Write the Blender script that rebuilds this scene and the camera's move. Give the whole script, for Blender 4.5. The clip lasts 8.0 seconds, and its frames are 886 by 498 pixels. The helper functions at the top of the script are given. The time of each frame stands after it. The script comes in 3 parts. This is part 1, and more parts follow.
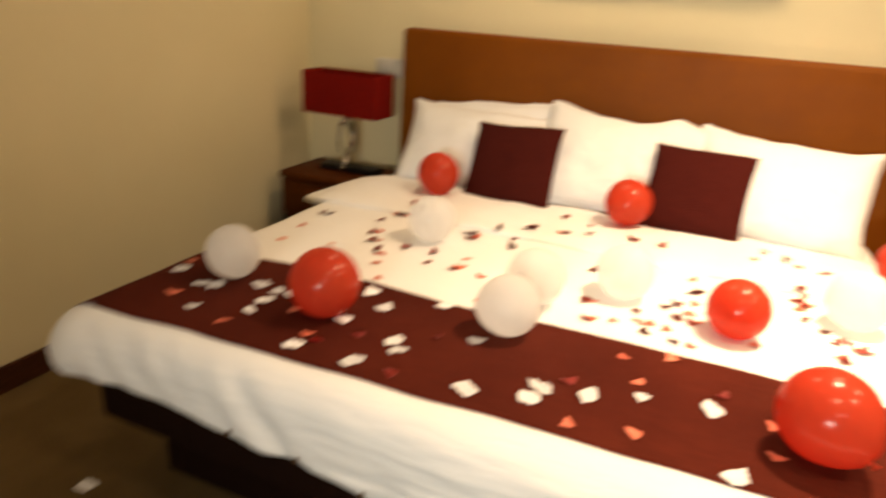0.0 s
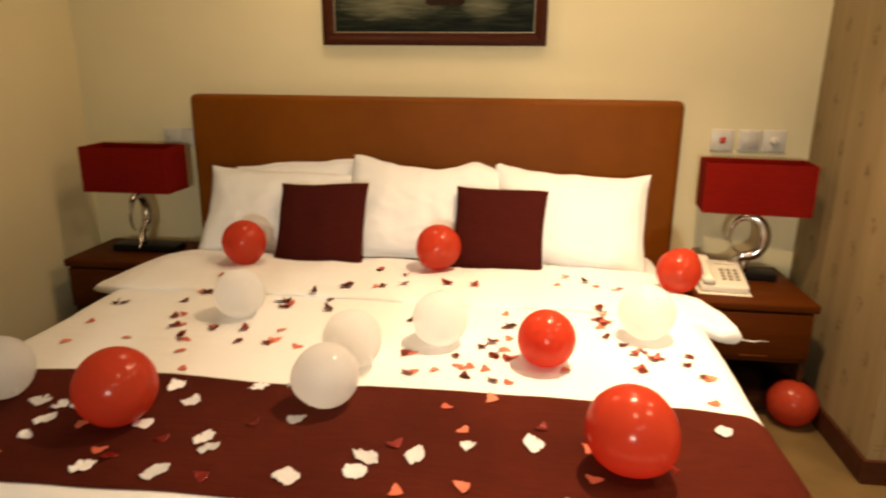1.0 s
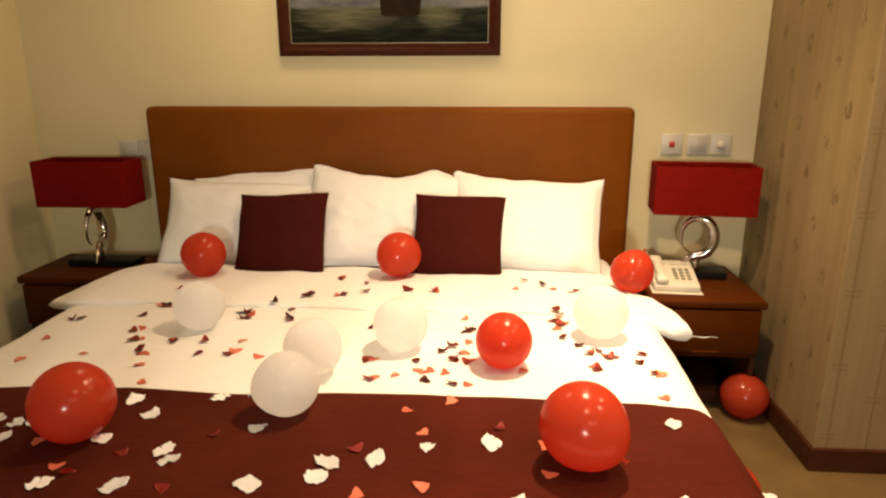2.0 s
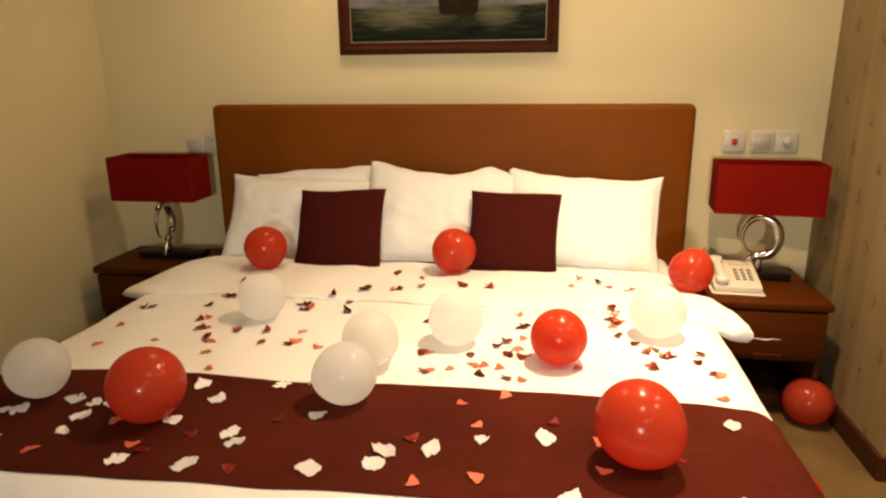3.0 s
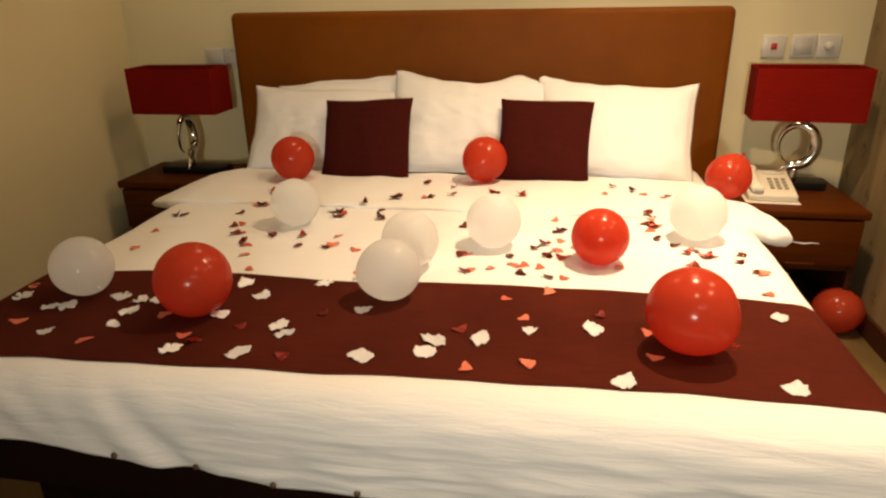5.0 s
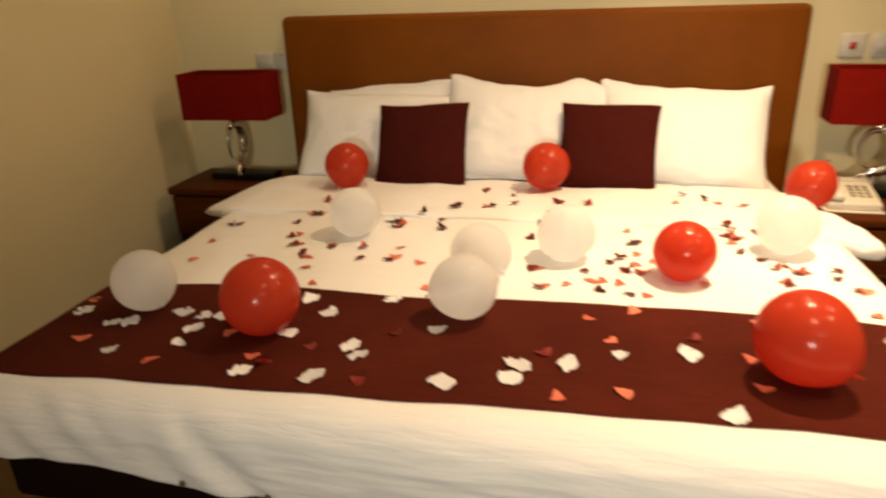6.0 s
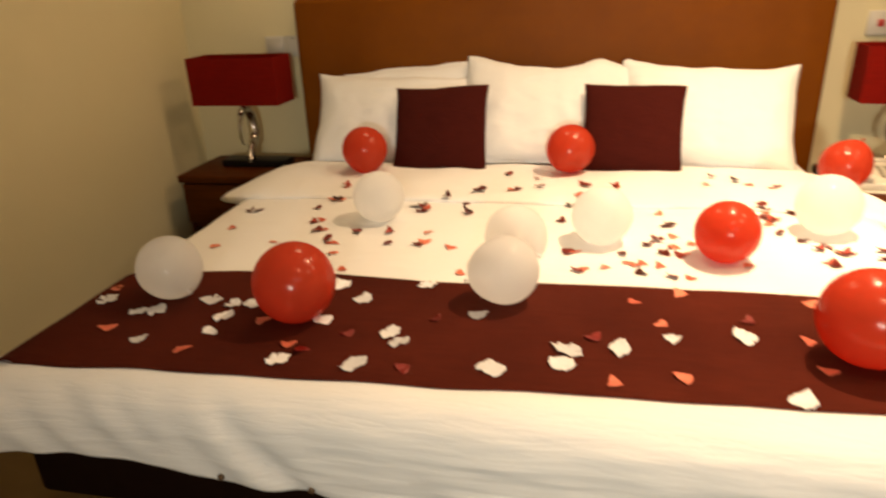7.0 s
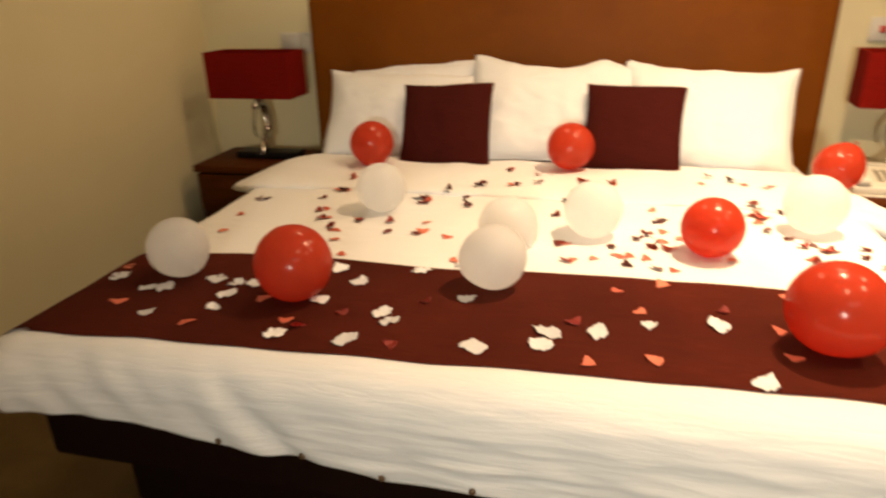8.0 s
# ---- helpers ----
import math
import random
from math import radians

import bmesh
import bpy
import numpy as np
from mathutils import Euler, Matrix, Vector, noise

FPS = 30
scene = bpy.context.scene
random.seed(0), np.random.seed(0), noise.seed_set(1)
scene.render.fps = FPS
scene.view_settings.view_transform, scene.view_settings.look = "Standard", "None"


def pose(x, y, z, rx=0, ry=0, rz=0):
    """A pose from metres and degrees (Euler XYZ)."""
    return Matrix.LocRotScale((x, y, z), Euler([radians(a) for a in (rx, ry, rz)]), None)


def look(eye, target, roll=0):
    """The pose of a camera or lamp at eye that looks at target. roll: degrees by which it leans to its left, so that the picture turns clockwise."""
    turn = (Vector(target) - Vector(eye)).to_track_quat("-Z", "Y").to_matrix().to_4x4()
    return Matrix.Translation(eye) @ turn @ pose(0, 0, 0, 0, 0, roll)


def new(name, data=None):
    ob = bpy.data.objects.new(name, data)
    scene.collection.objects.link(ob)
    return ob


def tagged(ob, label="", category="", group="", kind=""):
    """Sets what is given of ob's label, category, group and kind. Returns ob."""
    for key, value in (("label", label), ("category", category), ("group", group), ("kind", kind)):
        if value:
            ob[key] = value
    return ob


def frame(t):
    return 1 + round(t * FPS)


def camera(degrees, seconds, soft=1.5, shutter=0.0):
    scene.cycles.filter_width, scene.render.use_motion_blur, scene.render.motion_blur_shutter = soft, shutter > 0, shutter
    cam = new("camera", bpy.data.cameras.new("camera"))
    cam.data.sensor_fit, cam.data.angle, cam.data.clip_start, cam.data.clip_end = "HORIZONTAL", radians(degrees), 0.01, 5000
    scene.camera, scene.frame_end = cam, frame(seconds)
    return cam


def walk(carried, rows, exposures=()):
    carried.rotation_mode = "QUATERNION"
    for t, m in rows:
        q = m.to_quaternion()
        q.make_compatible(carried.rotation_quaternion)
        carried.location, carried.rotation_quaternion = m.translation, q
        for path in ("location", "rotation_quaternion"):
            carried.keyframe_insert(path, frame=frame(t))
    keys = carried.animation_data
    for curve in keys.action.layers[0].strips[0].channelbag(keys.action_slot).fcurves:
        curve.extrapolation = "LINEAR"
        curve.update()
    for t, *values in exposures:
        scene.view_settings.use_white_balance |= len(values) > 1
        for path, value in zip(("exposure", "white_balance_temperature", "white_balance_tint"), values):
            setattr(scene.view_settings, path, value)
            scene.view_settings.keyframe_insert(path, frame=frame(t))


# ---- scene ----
cam = camera(68.6, 8.0, soft=2.2, shutter=0.8)
PATH = [
    (0, (0.361, -2.825, 1.26), (-0.351, -1.094, 0.556), 4.0),
    (0.5, (0.397, -2.768, 1.276), (-0.014, -0.906, 0.674), 1.1),
    (1, (0.413, -2.772, 1.289), (0.17, -0.865, 0.739), 0.5),
    (1.2, (0.422, -2.783, 1.292), (0.227, -0.868, 0.748), 0.4),
    (2.3, (0.44, -2.807, 1.298), (0.3, -0.882, 0.775), -0.1),
    (2.5, (0.438, -2.813, 1.3), (0.233, -0.893, 0.778), -0.1),
    (3, (0.432, -2.824, 1.295), (0.131, -0.92, 0.762), -0.6),
    (3.5, (0.429, -2.829, 1.288), (0.12, -0.938, 0.713), -0.5),
    (4, (0.409, -2.841, 1.268), (0.094, -0.984, 0.597), -0.6),
    (4.2, (0.399, -2.847, 1.253), (0.076, -1.004, 0.546), -0.7),
    (5.5, (0.299, -2.837, 1.201), (-0.013, -1.001, 0.472), -1.2),
    (6, (0.23, -2.774, 1.209), (-0.173, -0.952, 0.487), -1.8),
    (6.5, (0.162, -2.72, 1.192), (-0.343, -0.923, 0.476), -2.6),
    (7, (0.131, -2.751, 1.178), (-0.257, -0.938, 0.429), -2.2),
    (7.5, (0.147, -2.793, 1.168), (-0.12, -0.969, 0.393), -2.0),
    (8, (0.197, -2.814, 1.174), (-0.24, -1.01, 0.428), -1.3),
]
walk(cam, [(t, look(eye, target, roll)) for t, eye, target, roll in PATH],
     exposures=[(0.0, 0.0, 7050, 21), (0.5, -0.34, 7150, 21), (1.0, -0.34, 7250, 21), (3.0, -0.37, 7300, 21), (4.0, -0.48, 7300, 21), (5.5, -0.60, 7250, 21), (6.0, -0.48, 7350, 21), (6.5, -0.30, 7400, 21), (7.5, -0.30, 7300, 21), (8.0, -0.28, 7200, 21)])

# ---- world and lamps ----
world = bpy.data.worlds.new("night")
world.use_nodes = True
world.node_tree.nodes["Background"].inputs[0].default_value = (1.0, 0.8, 0.6, 1)
world.node_tree.nodes["Background"].inputs[1].default_value = 0.02
scene.world = world

CEILING = 2.36
WARM, PALE = (1.0, 0.748, 0.45), (1.0, 0.96, 0.88)
# place over the floor, power, spread, colour and width of every ceiling light
# the two 0.32 wide ones are unseen fills added to brighten the back wall
DOWNLIGHTS_AND_FILLS = [(0.76, -1.14, 22, 96, WARM, 0.085), (0.68, -2.50, 5.8, 95, WARM, 0.085), (1.85, -1.10, 10, 140, WARM, 0.085), (1.78, -2.00, 11, 115, WARM, 0.085),
              (-0.35, -0.48, 6.2, 165, WARM, 0.32), (0.85, -0.48, 7.0, 165, WARM, 0.32), (1.1, -4.2, 8, 170, PALE, 0.085), (1.7, -3.9, 6, 160, PALE, 0.085),
              (-1.30, -1.80, 0.22, 60, WARM, 0.028)]
for x, y, power, spread, tone, wide in DOWNLIGHTS_AND_FILLS:
    lamp_data = bpy.data.lights.new("downlight_or_fill_beam", "AREA")
    lamp_data.shape, lamp_data.size = "DISK", wide
    lamp_data.energy, lamp_data.color, lamp_data.spread = power, tone, radians(spread)
    new("downlight_or_fill_beam", lamp_data).matrix_world = pose(x, y, CEILING - 0.02)
# added fill on the end wall, unseen behind the viewer, facing the bed's foot
FRONT_FILL = (0.40, -4.9, 1.20)
lamp_data = bpy.data.lights.new("front_fill_beam", "AREA")
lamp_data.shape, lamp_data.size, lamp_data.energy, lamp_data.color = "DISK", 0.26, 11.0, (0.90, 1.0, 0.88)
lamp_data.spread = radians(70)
new("front_fill_beam", lamp_data).matrix_world = pose(FRONT_FILL[0], FRONT_FILL[1] + 0.06, FRONT_FILL[2], 90, 0, 0)


# ---- node helpers and materials ----
class Nodes:
    def __init__(self, name):
        self.mat = bpy.data.materials.new(name)
        self.mat.use_nodes = True
        self.tree = self.mat.node_tree
        self.bsdf = self.tree.nodes["Principled BSDF"]
        self.place = self.tree.nodes.new("ShaderNodeTexCoord").outputs["Object"]

    def link(self, a, b):
        self.tree.links.new(a, b)

    def put(self, socket, value):
        if isinstance(value, bpy.types.NodeSocket):
            self.link(value, socket)
        else:
            socket.default_value = value

    def set(self, **values):
        for key, value in values.items():
            self.put(self.bsdf.inputs[key.replace("_", " ")], value)
        return self

    def scaled(self, x, y, z, turn=0.0):
        node = self.tree.nodes.new("ShaderNodeMapping")
        self.link(self.place, node.inputs["Vector"])
        node.inputs["Scale"].default_value = (x, y, z)
        node.inputs["Rotation"].default_value = (0, 0, turn)
        return node.outputs[0]

    def noise(self, scale, detail=4.0, vector=None, rough=0.55, distortion=0.0):
        node = self.tree.nodes.new("ShaderNodeTexNoise")
        self.link(vector or self.place, node.inputs["Vector"])
        node.inputs["Scale"].default_value, node.inputs["Detail"].default_value = scale, detail
        node.inputs["Roughness"].default_value, node.inputs["Distortion"].default_value = rough, distortion
        return node.outputs["Fac"]

    def wave(self, scale, vector=None, distortion=0.0, direction="X", detail=2.0):
        node = self.tree.nodes.new("ShaderNodeTexWave")
        self.link(vector or self.place, node.inputs["Vector"])
        node.bands_direction = direction
        node.inputs["Scale"].default_value, node.inputs["Distortion"].default_value = scale, distortion
        node.inputs["Detail"].default_value = detail
        return node.outputs["Fac"]

    def math(self, op, a, b=0.0, c=0.0):
        node = self.tree.nodes.new("ShaderNodeMath")
        node.operation = op
        for socket, value in zip(node.inputs, (a, b, c)):
            self.put(socket, value)
        return node.outputs[0]

    def mix(self, fac, a, b):
        node = self.tree.nodes.new("ShaderNodeMix")
        node.data_type = "RGBA"
        for socket, value in ((node.inputs[0], fac), (node.inputs[6], a), (node.inputs[7], b)):
            self.put(socket, (*value, 1) if isinstance(value, tuple) and len(value) == 3 else value)
        return node.outputs[2]

    def ramp(self, fac, low, high):
        node = self.tree.nodes.new("ShaderNodeMapRange")
        self.put(node.inputs[0], fac)
        node.inputs[1].default_value, node.inputs[2].default_value = low, high
        return node.outputs[0]

    def bump(self, height, strength=0.3, distance=0.01):
        node = self.tree.nodes.new("ShaderNodeBump")
        node.inputs["Strength"].default_value, node.inputs["Distance"].default_value = strength, distance
        self.link(height, node.inputs["Height"])
        self.link(node.outputs[0], self.bsdf.inputs["Normal"])
        return self

    def xyz(self):
        node = self.tree.nodes.new("ShaderNodeSeparateXYZ")
        self.link(self.place, node.inputs[0])
        return node.outputs

    def random(self):
        return self.tree.nodes.new("ShaderNodeObjectInfo").outputs["Random"]


def plain(name, colour, rough=0.5, metallic=0.0, vary=0.12, scale=18.0, bump=0.05, **more):
    m = Nodes(name)
    dark = tuple(c * (1 - vary) for c in colour)
    light = tuple(min(1.0, c * (1 + vary)) for c in colour)
    fac = m.noise(scale)
    m.set(Base_Color=m.mix(fac, dark, light), Roughness=m.math("ADD", rough - 0.04, m.math("MULTIPLY", m.noise(scale * 5), 0.08)), Metallic=metallic, **more)
    m.bump(m.noise(scale * 8), bump, 0.002)
    return m.mat


def wall_paint():
    m = Nodes("cream_wall_paint")
    fac = m.ramp(m.noise(1.3, 5), 0.3, 0.7)
    m.set(Base_Color=m.mix(fac, (0.686, 0.612, 0.385), (0.736, 0.662, 0.430)), Roughness=0.62, Specular_IOR_Level=0.3)
    m.bump(m.noise(140, 3), 0.12, 0.002)
    return m.mat


def ceiling_paint():
    return plain("white_ceiling_paint", (0.78, 0.75, 0.68), 0.8, vary=0.04)


def carpet():
    m = Nodes("tan_carpet")
    fine, coarse = m.noise(320, 3), m.noise(7, 5)
    base = m.mix(m.ramp(coarse, 0.3, 0.7), (0.135, 0.089, 0.036), (0.178, 0.118, 0.050))
    m.set(Base_Color=m.mix(m.math("MULTIPLY", fine, 0.35), base, (0.065, 0.042, 0.018)), Roughness=0.97, Specular_IOR_Level=0.05)
    m.bump(m.noise(420, 2), 0.7, 0.006)
    return m.mat


def dark_wood(name, low, high, rough=0.32, along="X"):
    m = Nodes(name)
    stretch = {"X": (1.4, 16, 16), "Y": (16, 1.4, 16), "Z": (16, 16, 1.4)}[along]
    grain = m.noise(2.6, 8, m.scaled(*stretch), 0.65, 0.6)
    fine = m.noise(14, 4, m.scaled(*stretch))
    m.set(Base_Color=m.mix(m.ramp(grain, 0.3, 0.72), low, high), Roughness=m.math("ADD", rough, m.math("MULTIPLY", fine, 0.12)), Specular_IOR_Level=0.07)
    m.bump(fine, 0.06, 0.002)
    return m.mat


def leather():
    m = Nodes("tan_leather")
    blotch, streak = m.noise(3.2, 5), m.noise(5, 6, m.scaled(1.0, 4, 4))
    col = m.mix(m.ramp(blotch, 0.3, 0.7), (0.152, 0.0400, 0.0014), (0.198, 0.0555, 0.0022))
    col = m.mix(m.math("MULTIPLY", m.ramp(streak, 0.45, 0.75), 0.25), col, (0.145, 0.041, 0.003))
    m.set(Base_Color=col, Specular_IOR_Level=0.12, Roughness=m.math("ADD", 0.46, m.math("MULTIPLY", m.noise(9), 0.12)))
    cells = m.tree.nodes.new("ShaderNodeTexVoronoi")
    m.link(m.place, cells.inputs["Vector"])
    cells.inputs["Scale"].default_value = 260
    m.bump(cells.outputs["Distance"], 0.10, 0.002)
    return m.mat


def cotton(name, colour=(0.785, 0.805, 0.822), crease=0.35, weave=900.0, stretch=(1.0, 2.5, 9.0)):
    m = Nodes(name)
    soft, fold = m.noise(3.0, 5, rough=0.6), m.noise(5.0, 6, m.scaled(*stretch), 0.6, 0.25)
    dark = tuple(c * 0.95 for c in colour)
    m.set(Base_Color=m.mix(soft, dark, colour), Roughness=0.85, Sheen_Weight=0.15, Specular_IOR_Level=0.2)
    m.bump(m.math("ADD", m.math("MULTIPLY", fold, 1.0), m.math("MULTIPLY", m.noise(weave, 2), 0.05)), crease, 0.02)
    return m.mat


def ribbed(name, low, high, bands=150.0, strength=0.35):
    m = Nodes(name)
    rib = m.wave(bands, m.scaled(1, 1, 1), 1.2, "Y")
    streak = m.noise(30, 4, m.scaled(0.6, 6, 6))
    col = m.mix(m.ramp(m.noise(4, 4), 0.3, 0.7), low, high)
    m.set(Base_Color=m.mix(m.math("MULTIPLY", m.ramp(streak, 0.3, 0.75), 0.5), col, tuple(c * 0.55 for c in low)), Roughness=0.92, Specular_IOR_Level=0.08)
    m.bump(m.math("ADD", rib, streak), strength, 0.003)
    return m.mat


def latex(name, colour, rough, through_light, see):
    m = Nodes(name)
    m.set(Base_Color=m.mix(m.noise(9), tuple(c * 0.93 for c in colour), colour), Roughness=rough, Specular_IOR_Level=0.42)
    m.bump(m.noise(22, 2), 0.02, 0.002)
    out = m.tree.nodes["Material Output"]
    glow, clear = m.tree.nodes.new("ShaderNodeBsdfTranslucent"), m.tree.nodes.new("ShaderNodeBsdfTransparent")
    glow.inputs[0].default_value = (*colour, 1)
    clear.inputs[0].default_value = (*(min(1.0, c * 1.15) for c in colour), 1)
    one, two = m.tree.nodes.new("ShaderNodeMixShader"), m.tree.nodes.new("ShaderNodeMixShader")
    one.inputs[0].default_value, two.inputs[0].default_value = through_light, see
    m.link(m.bsdf.outputs[0], one.inputs[1])
    m.link(glow.outputs[0], one.inputs[2])
    m.link(one.outputs[0], two.inputs[1])
    m.link(clear.outputs[0], two.inputs[2])
    m.link(two.outputs[0], out.inputs["Surface"])
    return m.mat


def petal_cloth(name, low, high, rough, metallic=0.0):
    m = Nodes(name)
    vein = m.noise(90, 4, m.scaled(1, 5, 1))
    m.set(Base_Color=m.mix(m.random(), low, high), Roughness=rough, Metallic=metallic)
    m.bump(vein, 0.15, 0.002)
    return m.mat


def wallpaper():
    """Soft vertical streaks, staggered clumps of brush strokes on the side and bamboo canes on the front face."""
    m = Nodes("striped_bamboo_wallpaper")
    x, y, z = m.xyz()
    stripe = m.noise(22, 4, m.scaled(1, 1, 0.03))
    weave = m.noise(260, 2, m.scaled(1, 1, 0.12))
    base = m.mix(m.ramp(stripe, 0.3, 0.7), (0.222, 0.163, 0.082), (0.296, 0.225, 0.119))
    base = m.mix(m.math("MULTIPLY", weave, 0.28), base, (0.205, 0.150, 0.076))
    base = m.mix(m.math("MULTIPLY", m.ramp(m.noise(2.5, 4), 0.35, 0.75), 0.25), base, (0.225, 0.166, 0.086))
    # staggered clumps of slanting strokes on the long side face
    column = m.math("DIVIDE", y, 0.105)
    row = m.math("ADD", m.math("DIVIDE", z, 0.27), m.math("MULTIPLY", m.math("FLOOR", column), 0.41))
    du = m.math("MULTIPLY", m.math("SUBTRACT", m.math("FRACT", column), 0.5), 0.105)
    dv = m.math("MULTIPLY", m.math("SUBTRACT", m.math("FRACT", row), 0.5), 0.27)
    far = m.math("SQRT", m.math("ADD", m.math("MULTIPLY", du, du), m.math("MULTIPLY", m.math("MULTIPLY", dv, dv), 0.45)))
    spot = m.ramp(m.math("ADD", far, m.math("MULTIPLY", m.noise(60, 2), 0.022)), 0.036, 0.026)
    stroke = m.ramp(m.noise(70, 3, m.scaled(1, 1, 0.45, 0.0), 0.6, 1.2), 0.47, 0.58)
    side = m.math("GREATER_THAN", y, -0.792)
    base = m.mix(m.math("MULTIPLY", m.math("MULTIPLY", m.math("MULTIPLY", spot, stroke), side), 0.85), base, (0.115, 0.072, 0.030))
    # canes with joints on the narrow front face
    cane = m.math("DIVIDE", m.math("SUBTRACT", x, 1.51), 0.125)
    cx = m.math("MULTIPLY", m.math("SUBTRACT", m.math("FRACT", cane), 0.5), 0.125)
    line = m.math("LESS_THAN", m.math("ABSOLUTE", cx), 0.0036)
    jz = m.math("ADD", m.math("DIVIDE", z, 0.25), m.math("MULTIPLY", m.math("FLOOR", cane), 0.45))
    cz = m.math("MULTIPLY", m.math("SUBTRACT", m.math("FRACT", jz), 0.5), 0.25)
    wide = m.math("LESS_THAN", m.math("ABSOLUTE", cx), 0.024)
    ring = m.math("LESS_THAN", m.math("ABSOLUTE", m.math("SUBTRACT", m.math("ABSOLUTE", cz), 0.008)), 0.0025)
    marks = m.math("MAXIMUM", line, m.math("MULTIPLY", wide, ring))
    front = m.math("LESS_THAN", y, -0.792)
    base = m.mix(m.math("MULTIPLY", m.math("MULTIPLY", marks, front), 0.6), base, (0.16, 0.10, 0.045))
    m.set(Base_Color=base, Roughness=0.7, Specular_IOR_Level=0.25)
    m.bump(m.math("ADD", stripe, weave), 0.12, 0.003)
    return m.mat


def canvas():
    """A dim seascape: a grey sky over greenish water with soft pale reflections."""
    m = Nodes("seascape_canvas")
    x, y, z = m.xyz()
    clouds = m.noise(4, 6, m.scaled(1.2, 1, 3.0), 0.6)
    sky = m.mix(m.ramp(clouds, 0.35, 0.7), (0.075, 0.085, 0.10), (0.26, 0.26, 0.26))
    ripple = m.noise(9, 7, m.scaled(0.7, 1, 7.0), 0.65, 0.4)
    streak = m.noise(26, 5, m.scaled(0.35, 1, 3.2), 0.6)
    sea = m.mix(m.math("MULTIPLY", m.ramp(ripple, 0.42, 0.70), m.ramp(m.math("ADD", z, m.math("MULTIPLY", m.noise(3), 0.08)), 1.41, 1.58)), (0.004, 0.006, 0.004), (0.050, 0.058, 0.034))
    # pale light lying on the water on both sides of the ship
    for cx, wide, most in ((-0.17, 0.24, 0.85), (0.22, 0.10, 0.75)):
        gx = m.math("DIVIDE", m.math("SUBTRACT", x, cx), wide)
        gz = m.math("DIVIDE", m.math("SUBTRACT", z, 1.525), 0.075)
        spread = m.math("ADD", m.math("MULTIPLY", gx, gx), m.math("MULTIPLY", gz, gz))
        broken = m.math("ADD", m.math("MULTIPLY", ripple, 2.2), m.math("MULTIPLY", streak, 1.6))
        glade = m.math("MULTIPLY", m.ramp(m.math("ADD", spread, broken), 2.9, 1.5), most)
        sea = m.mix(glade, sea, (0.185, 0.185, 0.115))
    shore = m.ramp(m.math("ADD", z, m.math("MULTIPLY", m.noise(10), 0.02)), 1.552, 1.566)
    m.set(Base_Color=m.mix(shore, sea, sky), Roughness=0.6, Specular_IOR_Level=0.08)
    m.bump(m.noise(120, 3), 0.2, 0.002)
    return m.mat


PAINT, CEIL, CARPET, PAPER = wall_paint(), ceiling_paint(), carpet(), wallpaper()
SKIRT = dark_wood("dark_skirting_wood", (0.035, 0.012, 0.006), (0.075, 0.026, 0.012))
CHERRY = dark_wood("cherry_wood", (0.060, 0.0135, 0.0012), (0.090, 0.0215, 0.0020), 0.46)
FRAME_WOOD = dark_wood("mahogany_frame_wood", (0.036, 0.0085, 0.0028), (0.062, 0.015, 0.0045), 0.42)
BASE_CLOTH = plain("dark_base_cloth", (0.012, 0.0042, 0.0022), 0.95, vary=0.3, scale=30, Specular_IOR_Level=0.08)
LEATHER = leather()
SHEET, PILLOW_CLOTH = cotton("white_duvet_cotton", crease=0.34), cotton("white_pillow_cotton", crease=0.3, stretch=(1.0, 1.6, 2.0))
RUNNER = ribbed("plum_runner_cloth", (0.062, 0.0092, 0.0046), (0.096, 0.0152, 0.0076))
CUSHION = ribbed("plum_cushion_cloth", (0.047, 0.0060, 0.0042), (0.058, 0.0080, 0.0056), 180, 0.25)
RED_LATEX, WHITE_LATEX = latex("red_latex", (0.71, 0.096, 0.044), 0.19, 0.52, 0.18), latex("white_latex", (0.92, 0.938, 0.955), 0.15, 0.72, 0.20)
WHITE_PETAL = petal_cloth("white_petal_cloth", (0.50, 0.515, 0.55), (0.85, 0.88, 0.93), 0.75)
RED_FOIL = petal_cloth("red_foil", (0.045, 0.006, 0.005), (0.34, 0.045, 0.030), 0.30, 0.75)
RUBY = petal_cloth("ruby_foil", (0.13, 0.005, 0.004), (0.20, 0.008, 0.006), 0.35, 0.3)
CORAL = petal_cloth("coral_paper", (0.52, 0.085, 0.045), (0.72, 0.21, 0.125), 0.6)
SHADE_CLOTH = ribbed("red_shade_cloth", (0.185, 0.0065, 0.0034), (0.215, 0.008, 0.0044), 420, 0.12)
CHROME = plain("chrome", (0.56, 0.54, 0.51), 0.12, 1.0, vary=0.05, bump=0.01)
BLACK = plain("black_lacquer", (0.008, 0.006, 0.006), 0.4, vary=0.2, Specular_IOR_Level=0.15)
IVORY = plain("ivory_plastic", (0.70, 0.67, 0.58), 0.38, vary=0.05)
GREY_KEY = plain("grey_plastic", (0.30, 0.275, 0.21), 0.45)
WHITE_PLASTIC = plain("white_plastic", (0.62, 0.59, 0.52), 0.32, vary=0.04)
GREY_PLASTIC = plain("pale_grey_plastic", (0.52, 0.49, 0.43), 0.4, vary=0.05)
RED_PLASTIC = plain("red_plastic", (0.50, 0.03, 0.02), 0.35)
PAPER_WHITE = plain("white_paper", (0.75, 0.71, 0.62), 0.8, vary=0.05)
BUTTON = plain("brown_button", (0.10, 0.06, 0.03), 0.4)
GILT = plain("silver_gilt", (0.40, 0.33, 0.22), 0.5, 0.5)
